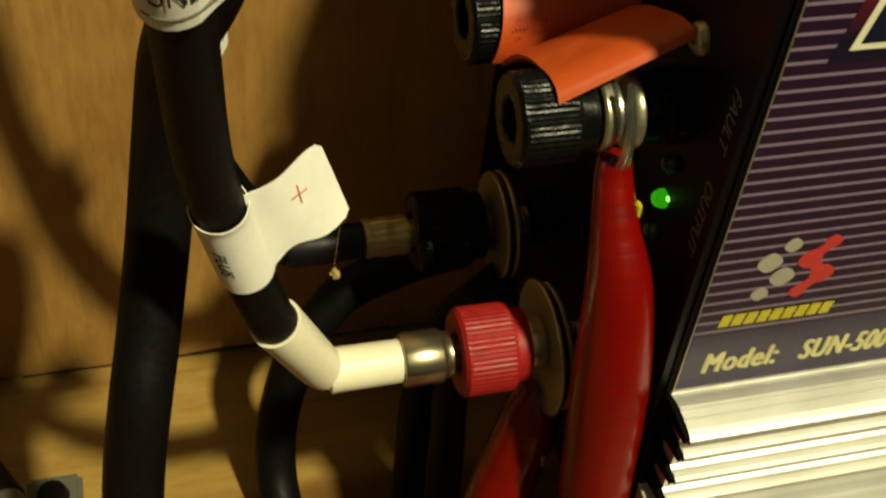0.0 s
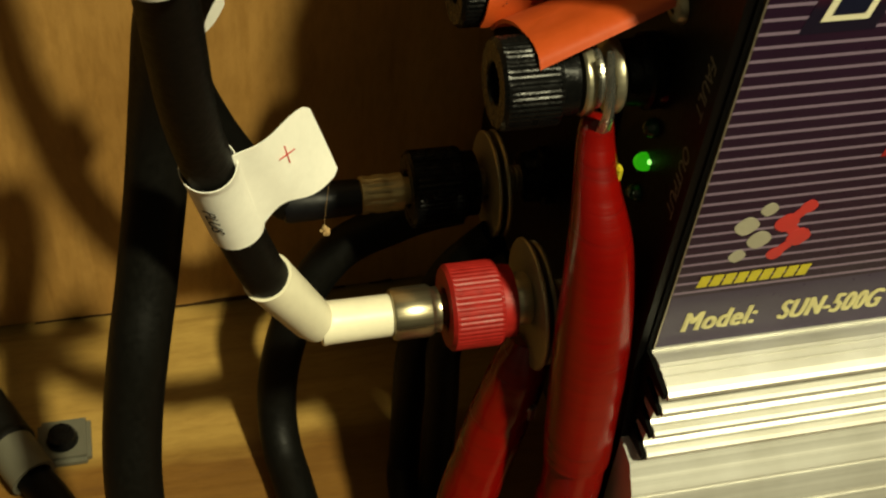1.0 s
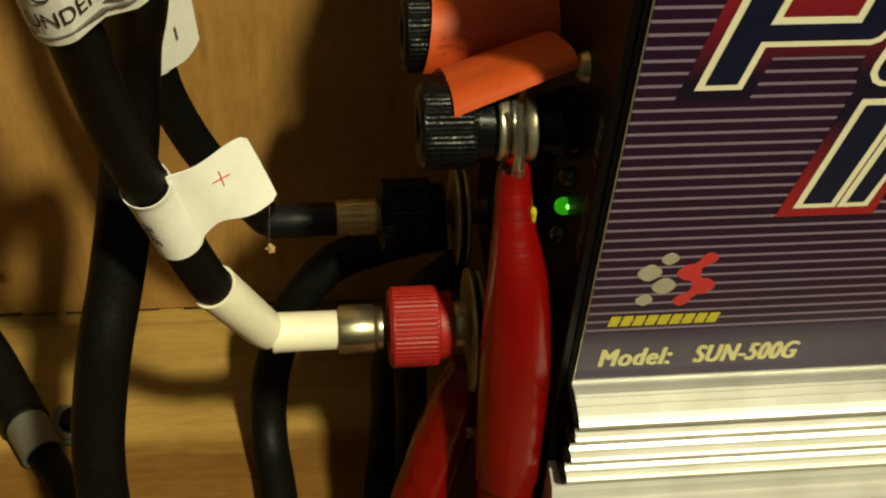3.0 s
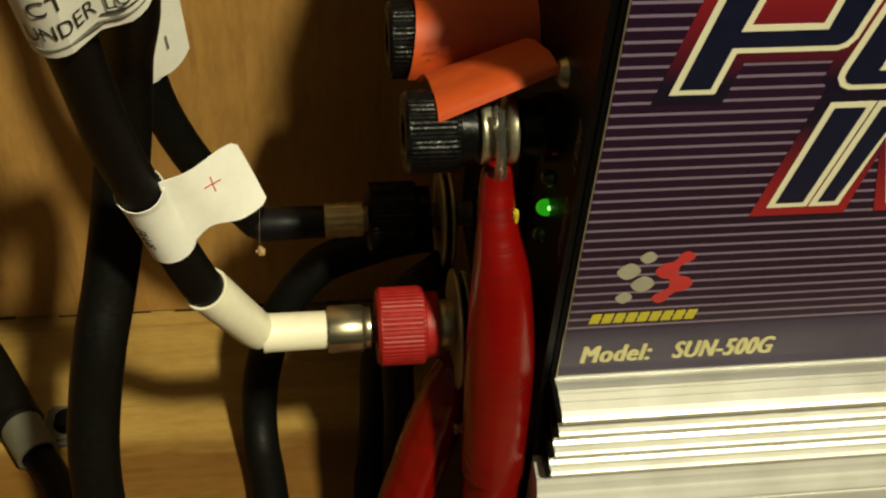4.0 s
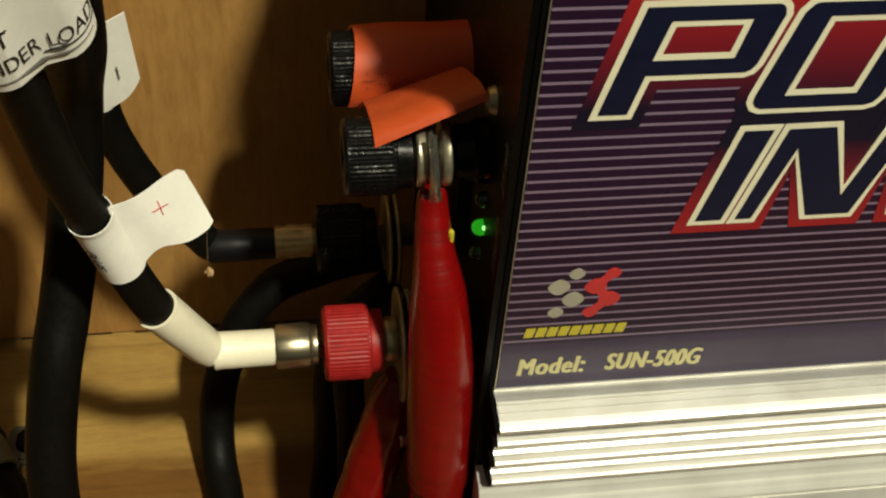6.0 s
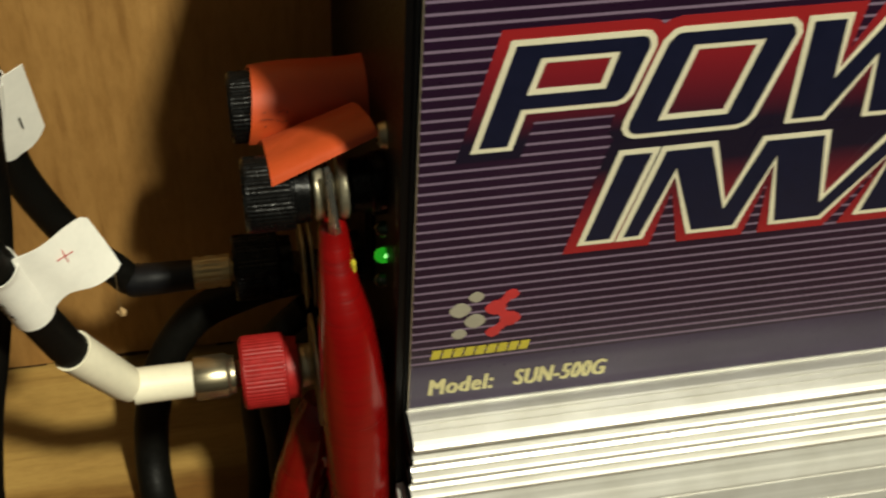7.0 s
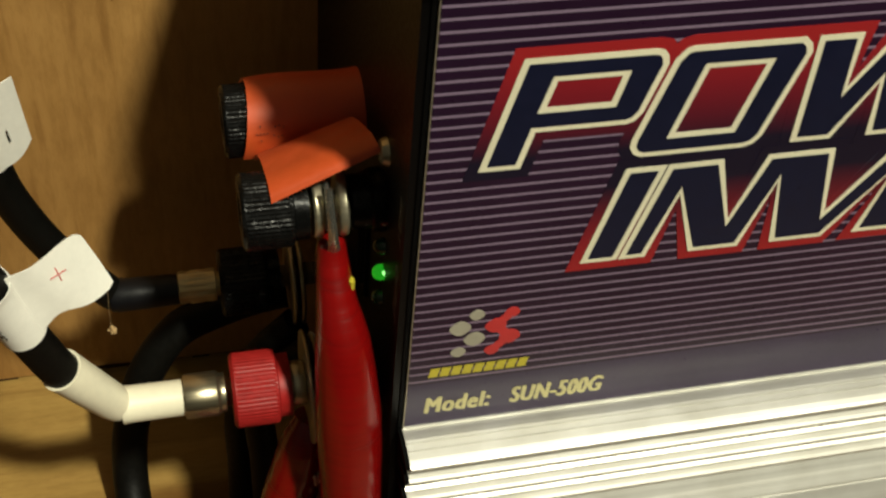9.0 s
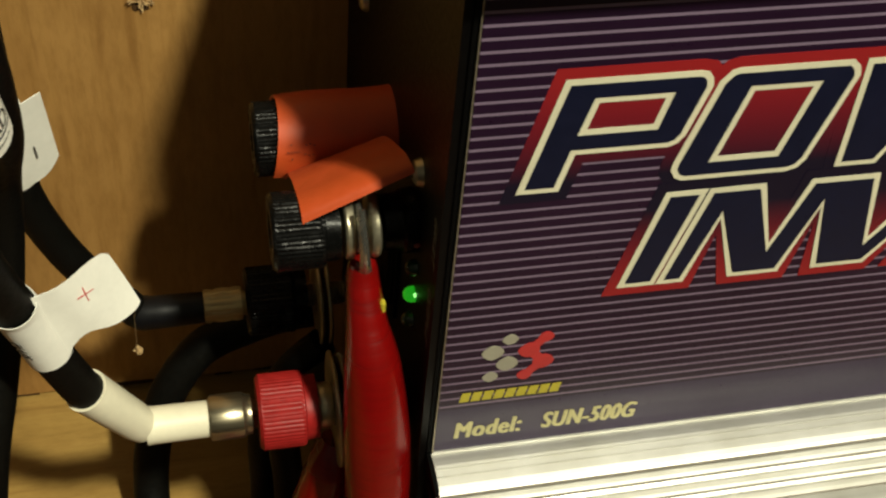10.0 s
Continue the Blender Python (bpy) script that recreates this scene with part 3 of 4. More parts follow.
r_post, r_cap = post(0.0218, -0.0042, -0.0420, -0.0296, -0.0264, 0.0101, KNOBRED, "ribbed red plastic cap")
b_post, b_cap = post(0.0670, -0.0110, -0.0412, -0.0270, -0.0235, 0.0101, KNOBBLACK, "ribbed black plastic cap")
k_post, k_cap = post(0.0245, 0.0602, -0.0368, -0.0245, -0.0212, 0.0093, KNOBBLACK, "ribbed black plastic cap")
q_post, q_cap = post(0.0560, 0.0610, -0.0378, -0.0260, -0.0212, 0.0093, KNOBBLACK, "ribbed black plastic cap")
for k, (x, w) in enumerate(((-0.0220, 0.0011), (-0.0196, 0.0012))):
    put("washer", ring_disc(x, x + w, 0.0222, -0.0070, 0.0158 - 0.001 * k, 0.0040), DULLSTEEL, r_post, "broad dull steel washer", True)
    put("washer", ring_disc(x + 0.001, x + w + 0.001, 0.0650, -0.0100, 0.0140, 0.0040), DULLSTEEL, b_post, "broad dull steel washer", True)
put("spacer", turned([(-0.0266, 0.0040), (-0.0264, 0.0058), (-0.0258, 0.0062), (-0.0228, 0.0062), (-0.0222, 0.0058), (-0.0221, 0.0040)], 0.0218, -0.0042, 36), NICKEL, r_post, "bright nickel spacer", True)
for y, z, base in ((0.0245, 0.0602, k_post), (0.0560, 0.0610, q_post)):
    put("nut", turned([(-0.0203, 0.0050), (-0.0201, 0.0074), (-0.0196, 0.0078), (-0.0182, 0.0078), (-0.0178, 0.0074), (-0.0177, 0.0050)], y, z, 36), NICKEL, base, "bright nickel collar", True)
    put("nut", turned([(-0.0142, 0.0050), (-0.0140, 0.0076), (-0.0134, 0.0080), (-0.0124, 0.0080), (-0.0119, 0.0076), (-0.0118, 0.0050)], y, z, 36), NICKEL, base, "bright nickel collar", True)

# ---- red taped lead on the upper terminal ----
lead = thing("red_lead", (-0.016, 0.004, FLOOR_Z), "thick lead wrapped in glossy red tape with a tinned lug", "cable")
lug = spline([(0.0172, 0.0722, -0.0176), (0.0148, 0.0660, -0.0173), (0.0140, 0.0595, -0.0169), (0.0158, 0.0530, -0.0164), (0.0186, 0.0470, -0.0160)], 5)
put("lug", sheet([[(x + 0.0006 + (0.0008 + 0.0013 * (i / len(lug)) ** 1.6) * (k / 2 - 1), y - 0.0006 * math.sin(math.pi * k / 4), z) for k in range(5)] for i, (y, z, x) in enumerate(lug)], 0.0012), BRIGHT, lead, "flat tinned copper lug", True)
put("lug_ring", ring_disc(-0.0172, -0.0158, 0.0245, 0.0602, 0.0066, 0.0038), BRIGHT, lead, "tinned copper ring")
red_path = spline([(-0.0160, 0.0197, 0.0545, 0.0016), (-0.0160, 0.0190, 0.0530, 0.0033), (-0.0160, 0.0172, 0.0480, 0.0040), (-0.0157, 0.0125, 0.0397, 0.0050), (-0.0146, 0.0070, 0.0274, 0.0070), (-0.0136, 0.0022, 0.0034, 0.0084),
                   (-0.0132, -0.0022, -0.0254, 0.0082), (-0.0130, -0.0036, -0.0340, 0.0080)], 18)
red_r = [q[3] * (1.0 + 0.007 * ((i % 9) / 9.0)) for i, q in enumerate(red_path)]
put("tape_sleeve", tube(red_path, red_r, 40, wobble=0.006), REDTAPE, lead, "", True)
low = spline([(-0.0130, -0.0030, -0.0325), (-0.0130, -0.0045, -0.0460), (-0.0150, -0.0060, -0.0700), (-0.0185, -0.0090, -0.0950), (-0.0240, -0.0200, -0.1110), (-0.0300, -0.0600, -0.1132), (-0.0300, -0.1200, -0.1132)], 10)
put("jacket", tube(low, 0.0073, 28, wobble=0.04), REDTAPE, lead, "darker red insulation", True)
put("yellow_mark", box(-0.0126, -0.0114, 0.0114, 0.0134, 0.0428, 0.0462, 0.0003), YELLOW, lead, "yellow scrap of tape")

# ---- red lead on the lower terminal ----
lead2 = thing("red_lead", (-0.03, 0.012, FLOOR_Z), "red taped lead with a crimped lug hanging from the lower terminal", "cable")
p2 = spline([(-0.0205, 0.0200, -0.0180, 0.0050), (-0.0225, 0.0175, -0.0250, 0.0068), (-0.0262, 0.0150, -0.0400, 0.0076), (-0.0302, 0.0120, -0.0553, 0.0078), (-0.0345, 0.0085, -0.0700, 0.0074), (-0.0400, 0.0020, -0.0950, 0.0070),
             (-0.0460, -0.0150, -0.1120, 0.0068), (-0.0500, -0.0600, -0.1132, 0.0066), (-0.0500, -0.1200, -0.1132, 0.0066)], 10)
put("tape_sleeve", tube(p2, [q[3] for q in p2], 30, wobble=0.06, seed=4), REDTAPE, lead2, "", True)
put("lug", box(-0.0222, -0.0196, 0.0085, 0.0125, -0.0360, -0.0310, 0.0006), BRIGHT, lead2, "tinned crimp")

# ---- orange sleeve over the second upper terminal ----
cover = thing("orange_sleeve", (-0.018, 0.05, 0.06), "slit orange plastic sleeve folded over a black terminal", "sleeve")
oy, oz, orad = 0.0560, 0.0610, 0.0106


rows = []
for i in range(9):
    s = i / 8
    x = -0.0330 + 0.0300 * s
    row = []
    for k in range(19):
        a = radians(-30 + 235 * k / 18)
        r = orad * (1 + 0.03 * math.sin(6 * s))
        row.append((x + 0.0015 * math.sin(a), oy + r * math.cos(a), oz + r * math.sin(a) + 0.001 * s))
    rows.append(row)
put("sleeve", sheet(rows, 0.0008), ORANGE, cover, "", True)
rows = []
flap = spline([(0.0470, 0.0560), (0.0410, 0.0625), (0.0340, 0.0672), (0.0280, 0.0695), (0.0225, 0.0712), (0.0185, 0.0708), (0.0170, 0.0690)], 4)
for i in range(9):
    s = i / 8
    rows.append([(-0.0309 + 0.0222 * s + (0.001 + 0.003 * s) * k / (len(flap) - 1), y + 0.0015 + 0.0010 * s, z - 0.0010 + (0.0078 + 0.0042 * k / (len(flap) - 1)) * s) for k, (y, z) in enumerate(flap)])
put("flap", sheet(rows, 0.0009), ORANGE, cover, "brighter orange folded flap", True)

# ---- positive solar cable ----
plus = thing("plus_cable", (-0.0985, -0.03, 0.19), "black cable with an ivory elbow sleeve and white plus tag", "cable", "solar cables")
w1 = [(-0.0766, 0.0190, 0.0072), (-0.0797, 0.0175, 0.0141), (-0.0834, 0.0157, 0.0222), (-0.0852, 0.0148, 0.0280), (-0.0880, 0.0133, 0.0385), (-0.0926, 0.0104, 0.0578), (-0.0957, 0.0038, 0.0790), (-0.0973, -0.0040, 0.1055), (-0.0990, -0.0140, 0.1350), (-0.1035, -0.0280, 0.1800), (-0.1200, -0.0340, 0.2250), (-0.1600, -0.0360, 0.2700), (-0.2600, -0.0360, 0.3200)]
put("jacket", tube(spline(w1, 10), 0.0048, 28), RUBBER, plus, "", True)
put("elbow_sleeve", tube([(-0.0712, 0.0218, -0.0048), (-0.0716, 0.0215, -0.0040), (-0.0732, 0.0206, 0.0000), (-0.0828, 0.0160, 0.0208)], [0.0026, 0.0042, 0.0050, 0.0055], 32), IVORY, plus, "ivory heat-shrink sleeve", True)
put("straight_sleeve", turned([(-0.0700, 0.0040), (-0.0706, 0.0044), (-0.0707, 0.0050), (-0.0703, 0.0052), (-0.0690, 0.0050), (-0.0545, 0.0049), (-0.0540, 0.0043)], 0.0218, -0.0042, 32), IVORY, plus, "ivory heat-shrink sleeve", True)
put("ferrule", turned([(-0.0548, 0.0040), (-0.0545, 0.0058), (-0.0538, 0.0061), (-0.0460, 0.0061), (-0.0455, 0.0058), (-0.0448, 0.0053), (-0.0436, 0.0053), (-0.0434, 0.0040), (-0.0425, 0.0036), (-0.0418, 0.0036)], 0.0218, -0.0042, 40), FERRULE, plus, "nickel plated ferrule", True)
wrap_path = spline([(-0.0883, 0.0131, 0.0400), (-0.0902, 0.0121, 0.0480), (-0.0924, 0.0105, 0.0574), (-0.0931, 0.0093, 0.0608)], 6)
put("tag", shell(wrap_path, 0.00535, 0.0002), PAPER, plus, "white paper cable tag", True)
A0, A1 = Vector((-0.0868, 0.0086, 0.0400)), Vector((-0.0892, 0.0078, 0.0632))
B0, B1 = Vector((-0.0673, 0.0216, 0.0430)), Vector((-0.0733, 0.0226, 0.0608))


def flag_at(s, k):
    """A place on the paper flag: s from the cable to the free edge, k from its lower to its upper edge."""
    a, c = A0.lerp(B0, s), A1.lerp(B1, s)
    cut = 0.05 * max(0.0, (s - 0.93) / 0.07) ** 2
    rise = 0.26 * math.exp(-((s - 0.42) / 0.26) ** 2) * (1 - k)
    bow = Vector((0, -0.0012 * math.sin(math.pi * s) + 0.0008 * math.sin(7 * s + 2 * k), 0.0010 * math.sin(math.pi * s)))
    return a.lerp(c, cut + (1 - 2 * cut) * k) + (c - a) * rise * 0.6 + bow


flag = put("tag_flag", sheet([[flag_at(i / 16, k / 8) for k in range(9)] for i in range(17)], 0.00022), PAPER, plus, "white paper flag with a red cross mark", True)
C = flag_at(0.58, 0.66)
ux = (flag_at(0.68, 0.66) - flag_at(0.48, 0.66)).normalized()
uz = (flag_at(0.58, 0.76) - flag_at(0.58, 0.56)).normalized()
un = ux.cross(uz).normalized()
un = un if un.y < 0 else -un
MARK = Matrix((ux, uz, un)).transposed().to_4x4()
bar = lambda w, h: [(-w, -h), (w, -h), (w, h), (-w, h)]
for w, h in ((0.0024, 0.00012), (0.00012, 0.0021)):
    flat_mesh("cross_mark", [bar(w, h)], Matrix.Translation(C + un * 0.0004) @ MARK, REDINK, flag, "red pen cross")
dn = (Vector(wrap_path[0]) - Vector(wrap_path[-1])).normalized()
out_n = Vector((-0.50, -0.70, 0.50))
out_n = (out_n - dn * out_n.dot(dn)).normalized()
WR = Matrix((dn, out_n.cross(dn), out_n)).transposed().to_4x4()
lettering("tag_writing", "PLUS", 0.0036, Matrix.Translation(Vector((-0.0915, 0.0113, 0.0535)) + out_n * 0.0056 - out_n.cross(dn) * 0.0008) @ WR, INK, plus, "black handwriting", slant=0.2)

# dangling splinter on a hair below the flag
fluff = thing("splinter", (-0.0700, 0.0228, 0.0256), "pale wood splinter hanging by a hair from the paper tag", "splinter")
bm = bmesh.new()
rnd = random.Random(5)
for k in range(7):
    c = Vector((-0.0700, 0.0228, 0.0256)) + Vector((rnd.uniform(-1, 1) * 0.0008, rnd.uniform(-1, 1) * 0.0005, rnd.uniform(-1.2, 0.8) * 0.0008))
    bmesh.ops.create_icosphere(bm, subdivisions=1, radius=rnd.uniform(0.0003, 0.0007), matrix=Matrix.Translation(c) @ Matrix.Diagonal((1, 1, rnd.uniform(0.8, 2.0), 1)))
put("chip", bm, FLUFF, fluff)
put("hair", tube([(-0.0700, 0.0228, 0.0256), (-0.0696, 0.0222, 0.0340), (-0.0690, 0.0214, 0.0438)], 0.00004, 6), FLUFF, fluff)

# ---- negative solar cable ----
minus = thing("minus_cable", (-0.0913, 0.06, 0.19), "black cable with a brass ferrule and a white minus tag", "cable", "solar cables")
w3 = [(-0.0690, 0.0700, -0.0143), (-0.0722, 0.0700, -0.0138), (-0.0752, 0.0697, -0.0090), (-0.0805, 0.0690, -0.0010), (-0.0885, 0.0680, 0.0160), (-0.0942, 0.0670, 0.0340), (-0.0960, 0.0650, 0.0501), (-0.0955, 0.0600, 0.0700), (-0.0945, 0.0520, 0.1000), (-0.0930, 0.0420, 0.1500), (-0.1080, 0.0360, 0.2000), (-0.1500, 0.0300, 0.2500), (-0.2500, 0.0200, 0.2950)]
put("jacket", tube(spline(w3, 10), 0.0048, 28), RUBBER, minus, "", True)
put("boot", turned([(-0.0735, 0.0030), (-0.0728, 0.0046), (-0.0712, 0.0050), (-0.0640, 0.0049), (-0.0560, 0.0047), (-0.0532, 0.0046), (-0.0528, 0.0040)], 0.0690, -0.0138, 32), SHRINK, minus, "black heat-shrink boot", True)
put("ferrule", turned([(-0.0533, 0.0036), (-0.0530, 0.0049), (-0.0520, 0.0051), (-0.0505, 0.0047), (-0.0490, 0.0051), (-0.0470, 0.0051), (-0.0455, 0.0048), (-0.0440, 0.0051), (-0.0422, 0.0049), (-0.0420, 0.0036), (-0.0370, 0.0034)], 0.0688, -0.0132, 48, (-0.0521, -0.0423, 16, 0.00035)), BRASS, minus, "knurled brass ferrule", True)
tagpath = spline([(-0.0957, 0.0653, 0.0470), (-0.0958, 0.0627, 0.0600), (-0.0953, 0.0585, 0.0750)], 5)
put("tag", shell(tagpath, 0.0051, 0.0002), PAPER, minus, "white paper cable tag", True)
rows = []
a0, a1, b0, b1 = Vector((-0.0960, 0.0600, 0.0465)), Vector((-0.0975, 0.0540, 0.0752)), Vector((-0.0846, 0.0655, 0.0490)), Vector((-0.0856, 0.0596, 0.0772))
for i in range(17):
    s = i / 16
    a, c = a0.lerp(b0, s), a1.lerp(b1, s)
    cut = 0.15 * max(0, (s - 0.5) / 0.5) ** 2.4
    rows.append([tuple(a.lerp(c, cut + (1 - cut) * k / 6) + Vector((0, -0.0006 * math.sin(4 * s), 0))) for k in range(7)])
flag2 = put("tag_flag", sheet(rows, 0.00022), PAPER, minus, "white paper flag with a black stroke", True)
fx, fz = (b0 - a0).normalized(), (a1 - a0).normalized()
fn = fx.cross(fz).normalized()
fn = fn if fn.y < 0 else -fn
flat_mesh("stroke_mark", [bar(0.00015, 0.0023)], Matrix.Translation((a0 + b0 + a1 + b1) / 4 + fx * 0.0012 + fn * 0.0012 - fz * 0.003) @ Matrix((fx, fz, fn)).transposed().to_4x4(), INK, flag2, "black pen stroke")

# ---- plain black cables ----
def cable(path, r, words, group="black cables"):
    pts = spline(path, 10)
    ob = part("cable", tube(pts, r, 28), RUBBER, None, "", True)
    return tagged(ob, words, "cable", group)


cable([(-0.2550, -0.0200, 0.3400), (-0.1480, -0.0150, 0.2800), (-0.1060, -0.0110, 0.2300), (-0.0900, -0.0070, 0.1800), (-0.0884, -0.0010, 0.1380), (-0.0892, 0.0080, 0.1190), (-0.0920, 0.0240, 0.0950), (-0.0966, 0.0390, 0.0715), (-0.0998, 0.0430, 0.0475), (-0.1032, 0.0380, 0.0270), (-0.1074, 0.0285, 0.0088),
       (-0.1106, 0.0205, -0.0023), (-0.1138, 0.0145, -0.0178), (-0.1158, 0.0080, -0.0331), (-0.1160, 0.0020, -0.0520), (-0.1140, -0.0050, -0.0800), (-0.1110, -0.0150, -0.1040), (-0.1080, -0.0400, -0.1133), (-0.1080, -0.1000, -0.1133)], 0.0066,
      "thick matt black rubber cable hanging down to the board")
cable([(-0.0200, 0.0870, -0.0400), (-0.0285, 0.0880, -0.0425), (-0.0387, 0.0880, -0.0460), (-0.0550, 0.0850, -0.0515), (-0.0670, 0.0800, -0.0660), (-0.0736, 0.0755, -0.0855), (-0.0762, 0.0700, -0.1010), (-0.0762, 0.0600, -0.1105), (-0.0740, 0.0440, -0.1138), (-0.0700, 0.0000, -0.1145), (-0.0650, -0.0900, -0.1140)], 0.0060,
      "black rubber cable curving from the end plate to the board")
cable([(-0.0200, 0.0560, -0.0200), (-0.0320, 0.0560, -0.0350), (-0.0385, 0.0550, -0.0599), (-0.0390, 0.0550, -0.0882), (-0.0400, 0.0500, -0.1080), (-0.0420, 0.0350, -0.1152), (-0.0440, -0.0500, -0.1152)], 0.0048, "black rubber cable under the red terminal")
cable([(-0.0170, 0.0450, -0.0200), (-0.0270, 0.0450, -0.0300), (-0.0330, 0.0450, -0.0476), (-0.0321, 0.0450, -0.0749), (-0.0325, 0.0400, -0.1040), (-0.0350, 0.0250, -0.1152), (-0.0370, -0.0500, -0.1152)], 0.0048, "black rubber cable under the red terminal")
clipped = cable([(-0.1900, 0.1165, 0.0300), (-0.1880, 0.1165, -0.0500), (-0.1830, 0.1130, -0.0930), (-0.1720, 0.1030, -0.1100), (-0.1600, 0.0810, -0.1138), (-0.1515, 0.0660, -0.1142), (-0.1425, 0.0520, -0.1148), (-0.1300, 0.0200, -0.1150), (-0.1150, -0.0400, -0.1150)], 0.0053, "black rubber cable leaving a wider sleeve, clipped to the board")
part("sleeve", tube(spline([(-0.1900, 0.1165, 0.0300), (-0.1880, 0.1165, -0.0500), (-0.1830, 0.1120, -0.0910), (-0.1720, 0.1020, -0.1080), (-0.1590, 0.0795, -0.1119), (-0.1555, 0.0735, -0.1119)], 8), [0.0079] * 40 + [0.0074], 32), RUBBER, clipped, "wider black sleeve", True)

clip = thing("cable_clip", (-0.1500, 0.0730, FLOOR_Z), "grey nylon cable clip screwed to the board", "clip")
put("band", shell(spline([(-0.1562, 0.0745, -0.1116), (-0.1525, 0.0680, -0.1124), (-0.1495, 0.0628, -0.1130)], 5), 0.0070, 0.0013), GREYCLIP, clip, "", True)
put("tab", box(-0.1490, -0.1330, 0.0690, 0.0850, FLOOR_Z + 0.0002, FLOOR_Z + 0.0045, 0.0014), GREYCLIP, clip)
bm = bmesh.new()
bmesh.ops.create_cone(bm, cap_ends=True, segments=20, radius1=0.0050, radius2=0.0040, depth=0.0030, matrix=Matrix.Translation((-0.1415, 0.0770, FLOOR_Z + 0.0058)))
put("screw", bm, KNOBBLACK, clip, "black screw head")

# ---- warning label round two cables ----
sticker = thing("warning_label", (-0.0930, -0.0080, 0.1100), "white paper warning label wrapped round two black cables", "label")
ax = (Vector((-0.0990, -0.0140, 0.1350)) - Vector((-0.0973, -0.0040, 0.1055))).normalized()
base0 = Vector((-0.0980, -0.0083, 0.1167))
side = Vector((0.0095, 0.0030, 0.0045))
axn = ax
su = (side - axn * side.dot(axn)).normalized()
sv = axn.cross(su).normalized()
sv = sv if sv.y < 0 else -sv
dist = (side - axn * side.dot(axn)).length
prof = []
for k in range(13):
    a = radians(90 + 180 * k / 12)
    prof.append((0.0059 * math.cos(a), 0.0059 * math.sin(a)))
for k in range(13):
    a = radians(-90 + 180 * k / 12)
    prof.append((dist + 0.0062 * math.cos(a), 0.0062 * math.sin(a)))
prof.append((dist * 0.52, 0.0046))
rows = []
for i in range(9):
    s = i / 8 * 0.034
    rows.append([tuple(base0 + axn * s + su * u + sv * w + axn * (u * 0.20)) for u, w in prof + prof[:1]])
put("paper", sheet(rows, 0.0002), PAPER, sticker, "", True)
front_line = [(0.0060 * math.cos(radians(a)), 0.0060 * math.sin(radians(a))) for a in range(180, 62, -6)]
front_line += [(dist * 0.52, 0.0047)] + [(dist + 0.0063 * math.cos(radians(a)), 0.0063 * math.sin(radians(a))) for a in range(118, -1, -6)]
arc = [0.0]
for p, q in zip(front_line, front_line[1:]):
    arc.append(arc[-1] + math.hypot(q[0] - p[0], q[1] - p[1]))


def wrapped(ob, a0, s0):
    """Bends a flat print round the two cables: a0 is how far round from the outer side it starts, s0 how high up."""
    for v in ob.data.vertices:
        a = v.co.x + a0
        u, w = np.interp(a, arc, [p[0] for p in front_line]), np.interp(a, arc, [p[1] for p in front_line])
        v.co = base0 + su * u + sv * (w + 0.00012) + axn * (v.co.y + s0 + u * 0.20)
    return ob


flat = Matrix.Identity(4)
for body, a0, s0, wide in (("UNDER", 0.0024, 0.0052, 0.70), ("LOAD", 0.0168, 0.0054, 0.70), ("CT", 0.0046, 0.0120, 0.90)):
    wrapped(lettering("warning_text", body, 0.0056, flat, INK, sticker, "black printed words", wide=wide, depth=0), a0, s0)
rule = [(0.0004 * k, 0.0) for k in range(64)]
wrapped(flat_mesh("warning_line", [rule + [(x, 0.00018) for x, _ in rule[::-1]]], flat, GREYINK, sticker, "grey rule", depth=0), 0.0010, 0.0024)
frame_line = [(0.0004 * k, 0.0) for k in range(32)]
wrapped(flat_mesh("warning_line", [frame_line + [(x, 0.00016) for x, _ in frame_line[::-1]]], flat, INK, sticker, "black frame line", depth=0), 0.0155, 0.0042)
wrapped(flat_mesh("warning_line", [[(0, 0), (0.00018, 0), (0.00018, 0.0058), (0, 0.0058)]], flat, INK, sticker, "black frame line", depth=0), 0.0278, 0.0042)
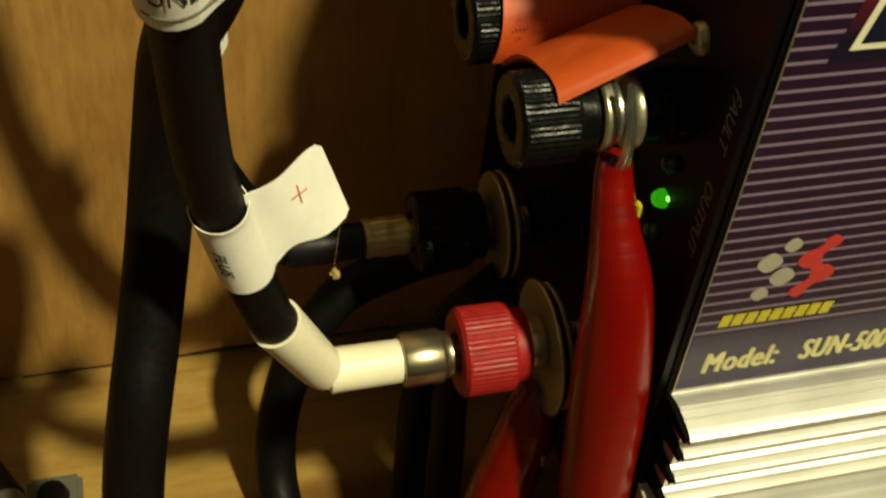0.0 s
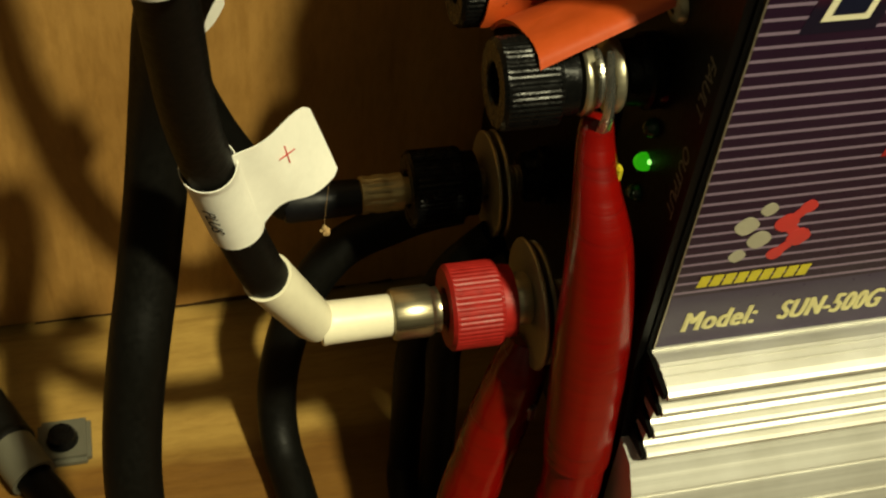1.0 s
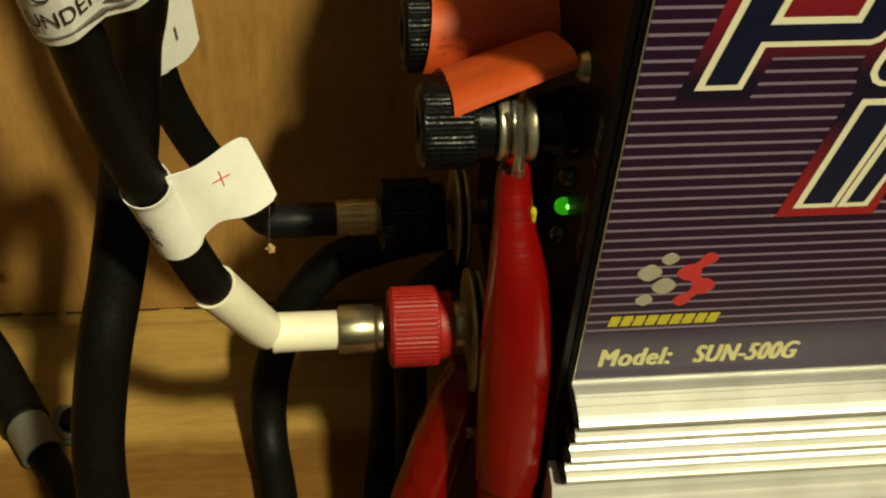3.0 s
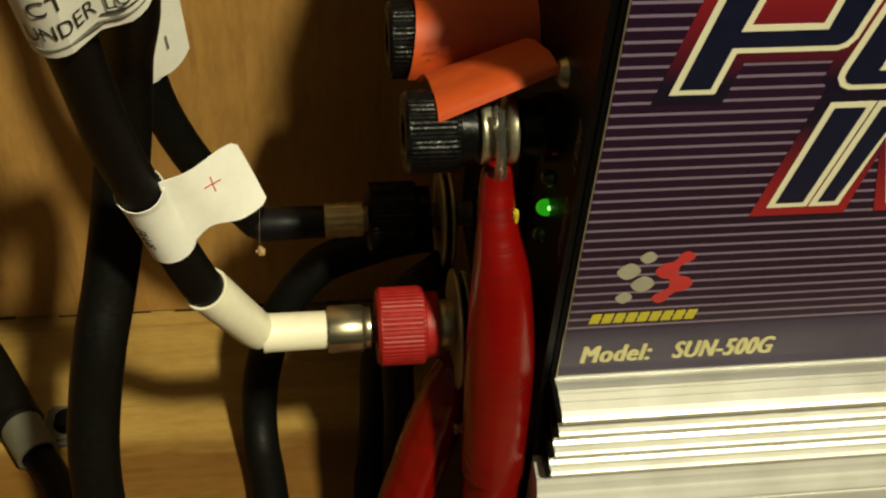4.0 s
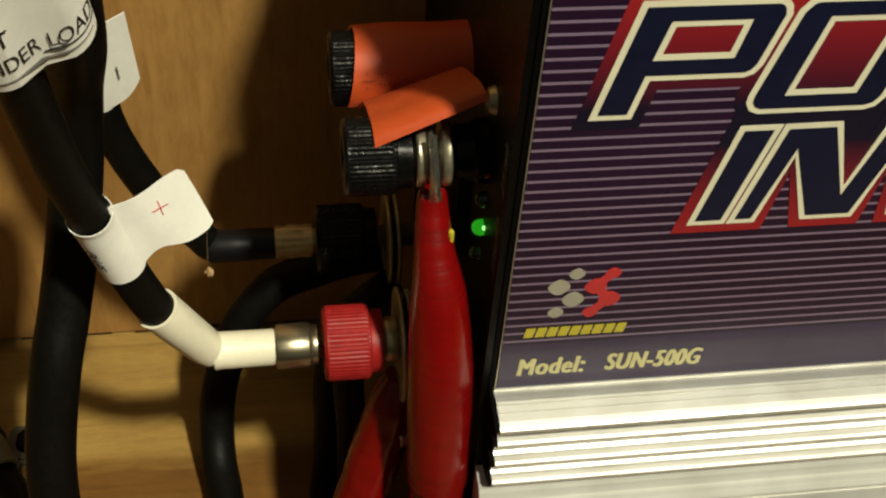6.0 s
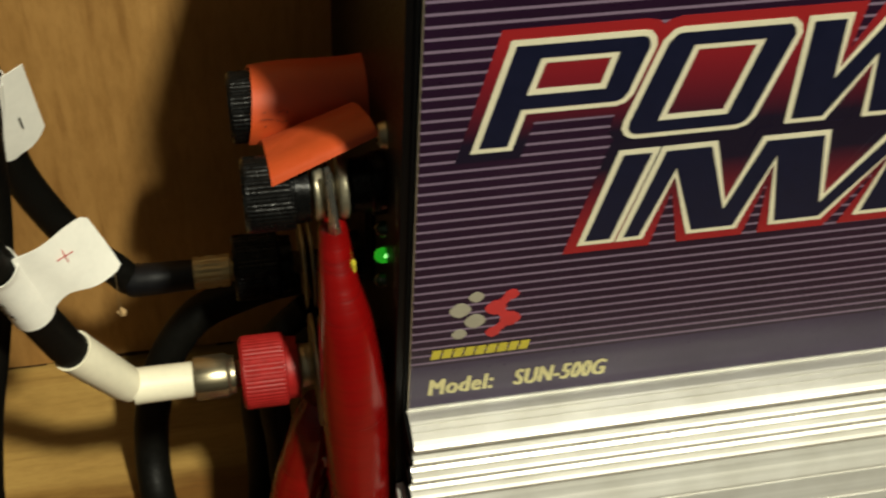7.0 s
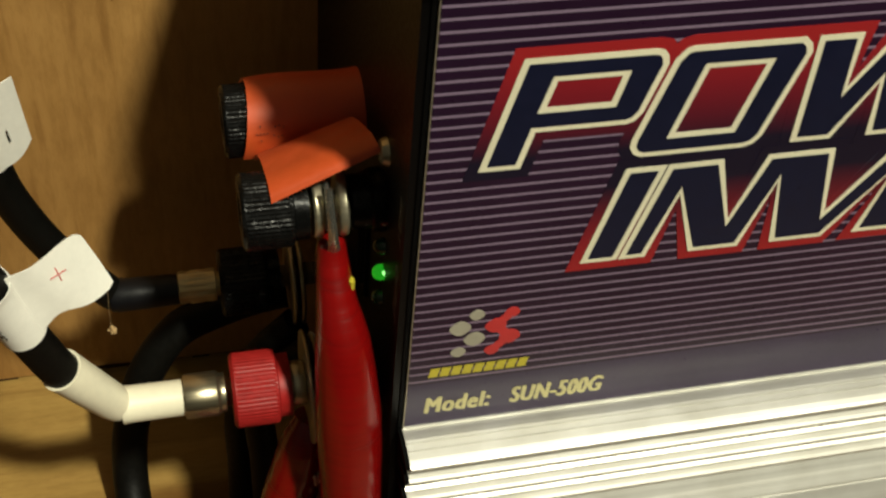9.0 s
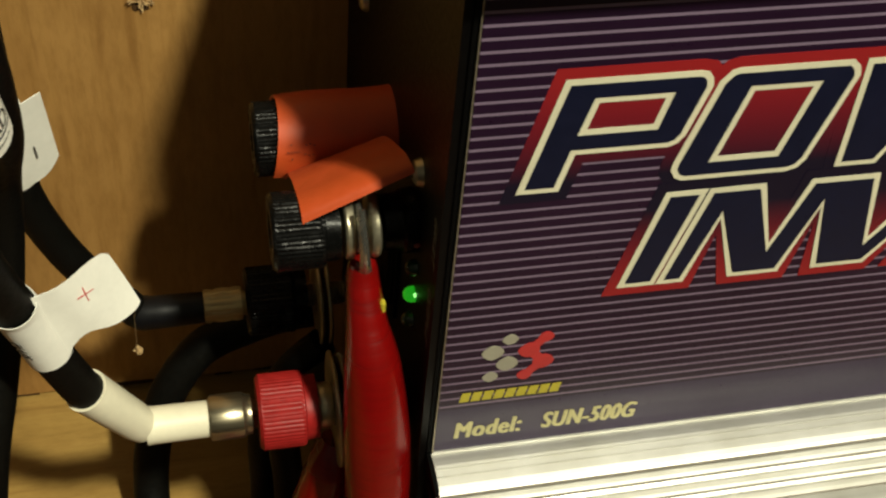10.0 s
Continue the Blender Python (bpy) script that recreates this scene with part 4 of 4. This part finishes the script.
wrapped(flat_mesh("warning_mark", [[(0, 0), (0.0034, 0.0018), (0, 0.0036)]], flat, INK, sticker, "black triangle", depth=0), 0.0262, 0.0112)

# printed dots on the orange sleeve
bm = bmesh.new()
for k, (dx, da) in enumerate(((0, 0), (0.0008, 0), (0.0016, 0), (0.0024, 0), (0.0008, 9), (0.0008, -9), (0.0040, 3), (0.0050, 5), (0.0060, 4), (0.0044, -8), (0.0054, -9), (0.0064, -7))):
    a = radians(158 + da)
    r = orad * (1 + 0.03 * math.sin(0.5)) + 0.0009
    c = Vector((-0.0300 + dx, oy + r * math.cos(a), oz + r * math.sin(a) + 0.0001))
    bmesh.ops.create_icosphere(bm, subdivisions=1, radius=0.00022, matrix=Matrix.Translation(c))
put("print_dots", bm, INK, cover, "faint black printed dots")

# ---- splintered screw hole in the plywood ----
burst = thing("wood_burst", (-0.0624, WALL_Y, 0.0523), "burst of pale splinters round a screw hole in plywood", "splinter")
bm = bmesh.new()
for k in range(26):
    a, r = rnd.uniform(0, 6.28), rnd.uniform(0.0003, 0.0032)
    c = Vector((-0.0624 + r * math.cos(a), WALL_Y - 0.0004, 0.0535 + r * math.sin(a) * 0.8))
    d = Vector((math.cos(a) * 0.6, -1.0, math.sin(a) * 0.6 + 0.2)).normalized()
    rot = d.to_track_quat("Z", "Y").to_matrix().to_4x4()
    bmesh.ops.create_cone(bm, cap_ends=True, segments=5, radius1=rnd.uniform(0.0004, 0.0008), radius2=0.0001, depth=rnd.uniform(0.0015, 0.0036), matrix=Matrix.Translation(c) @ rot)
put("shards", bm, FLUFF, burst)
# nearly flat dark patch that stands for the shade inside the hole
bm = bmesh.new()
ring = [bm.verts.new((-0.0626 + 0.0024 * math.cos(a) * (1 + 0.3 * rnd.uniform(-1, 1)), WALL_Y - 0.0003, 0.0520 + 0.0017 * math.sin(a) * (1 + 0.3 * rnd.uniform(-1, 1)))) for a in [k / 14 * 6.2832 for k in range(14)]]
core = bm.verts.new((-0.0624, WALL_Y + 0.0002, 0.0524))
for k in range(14):
    bm.faces.new((ring[k], ring[(k + 1) % 14], core))
put("hole_shade", bm, CRACK, burst, "dark patch painted as the shade in the screw hole")
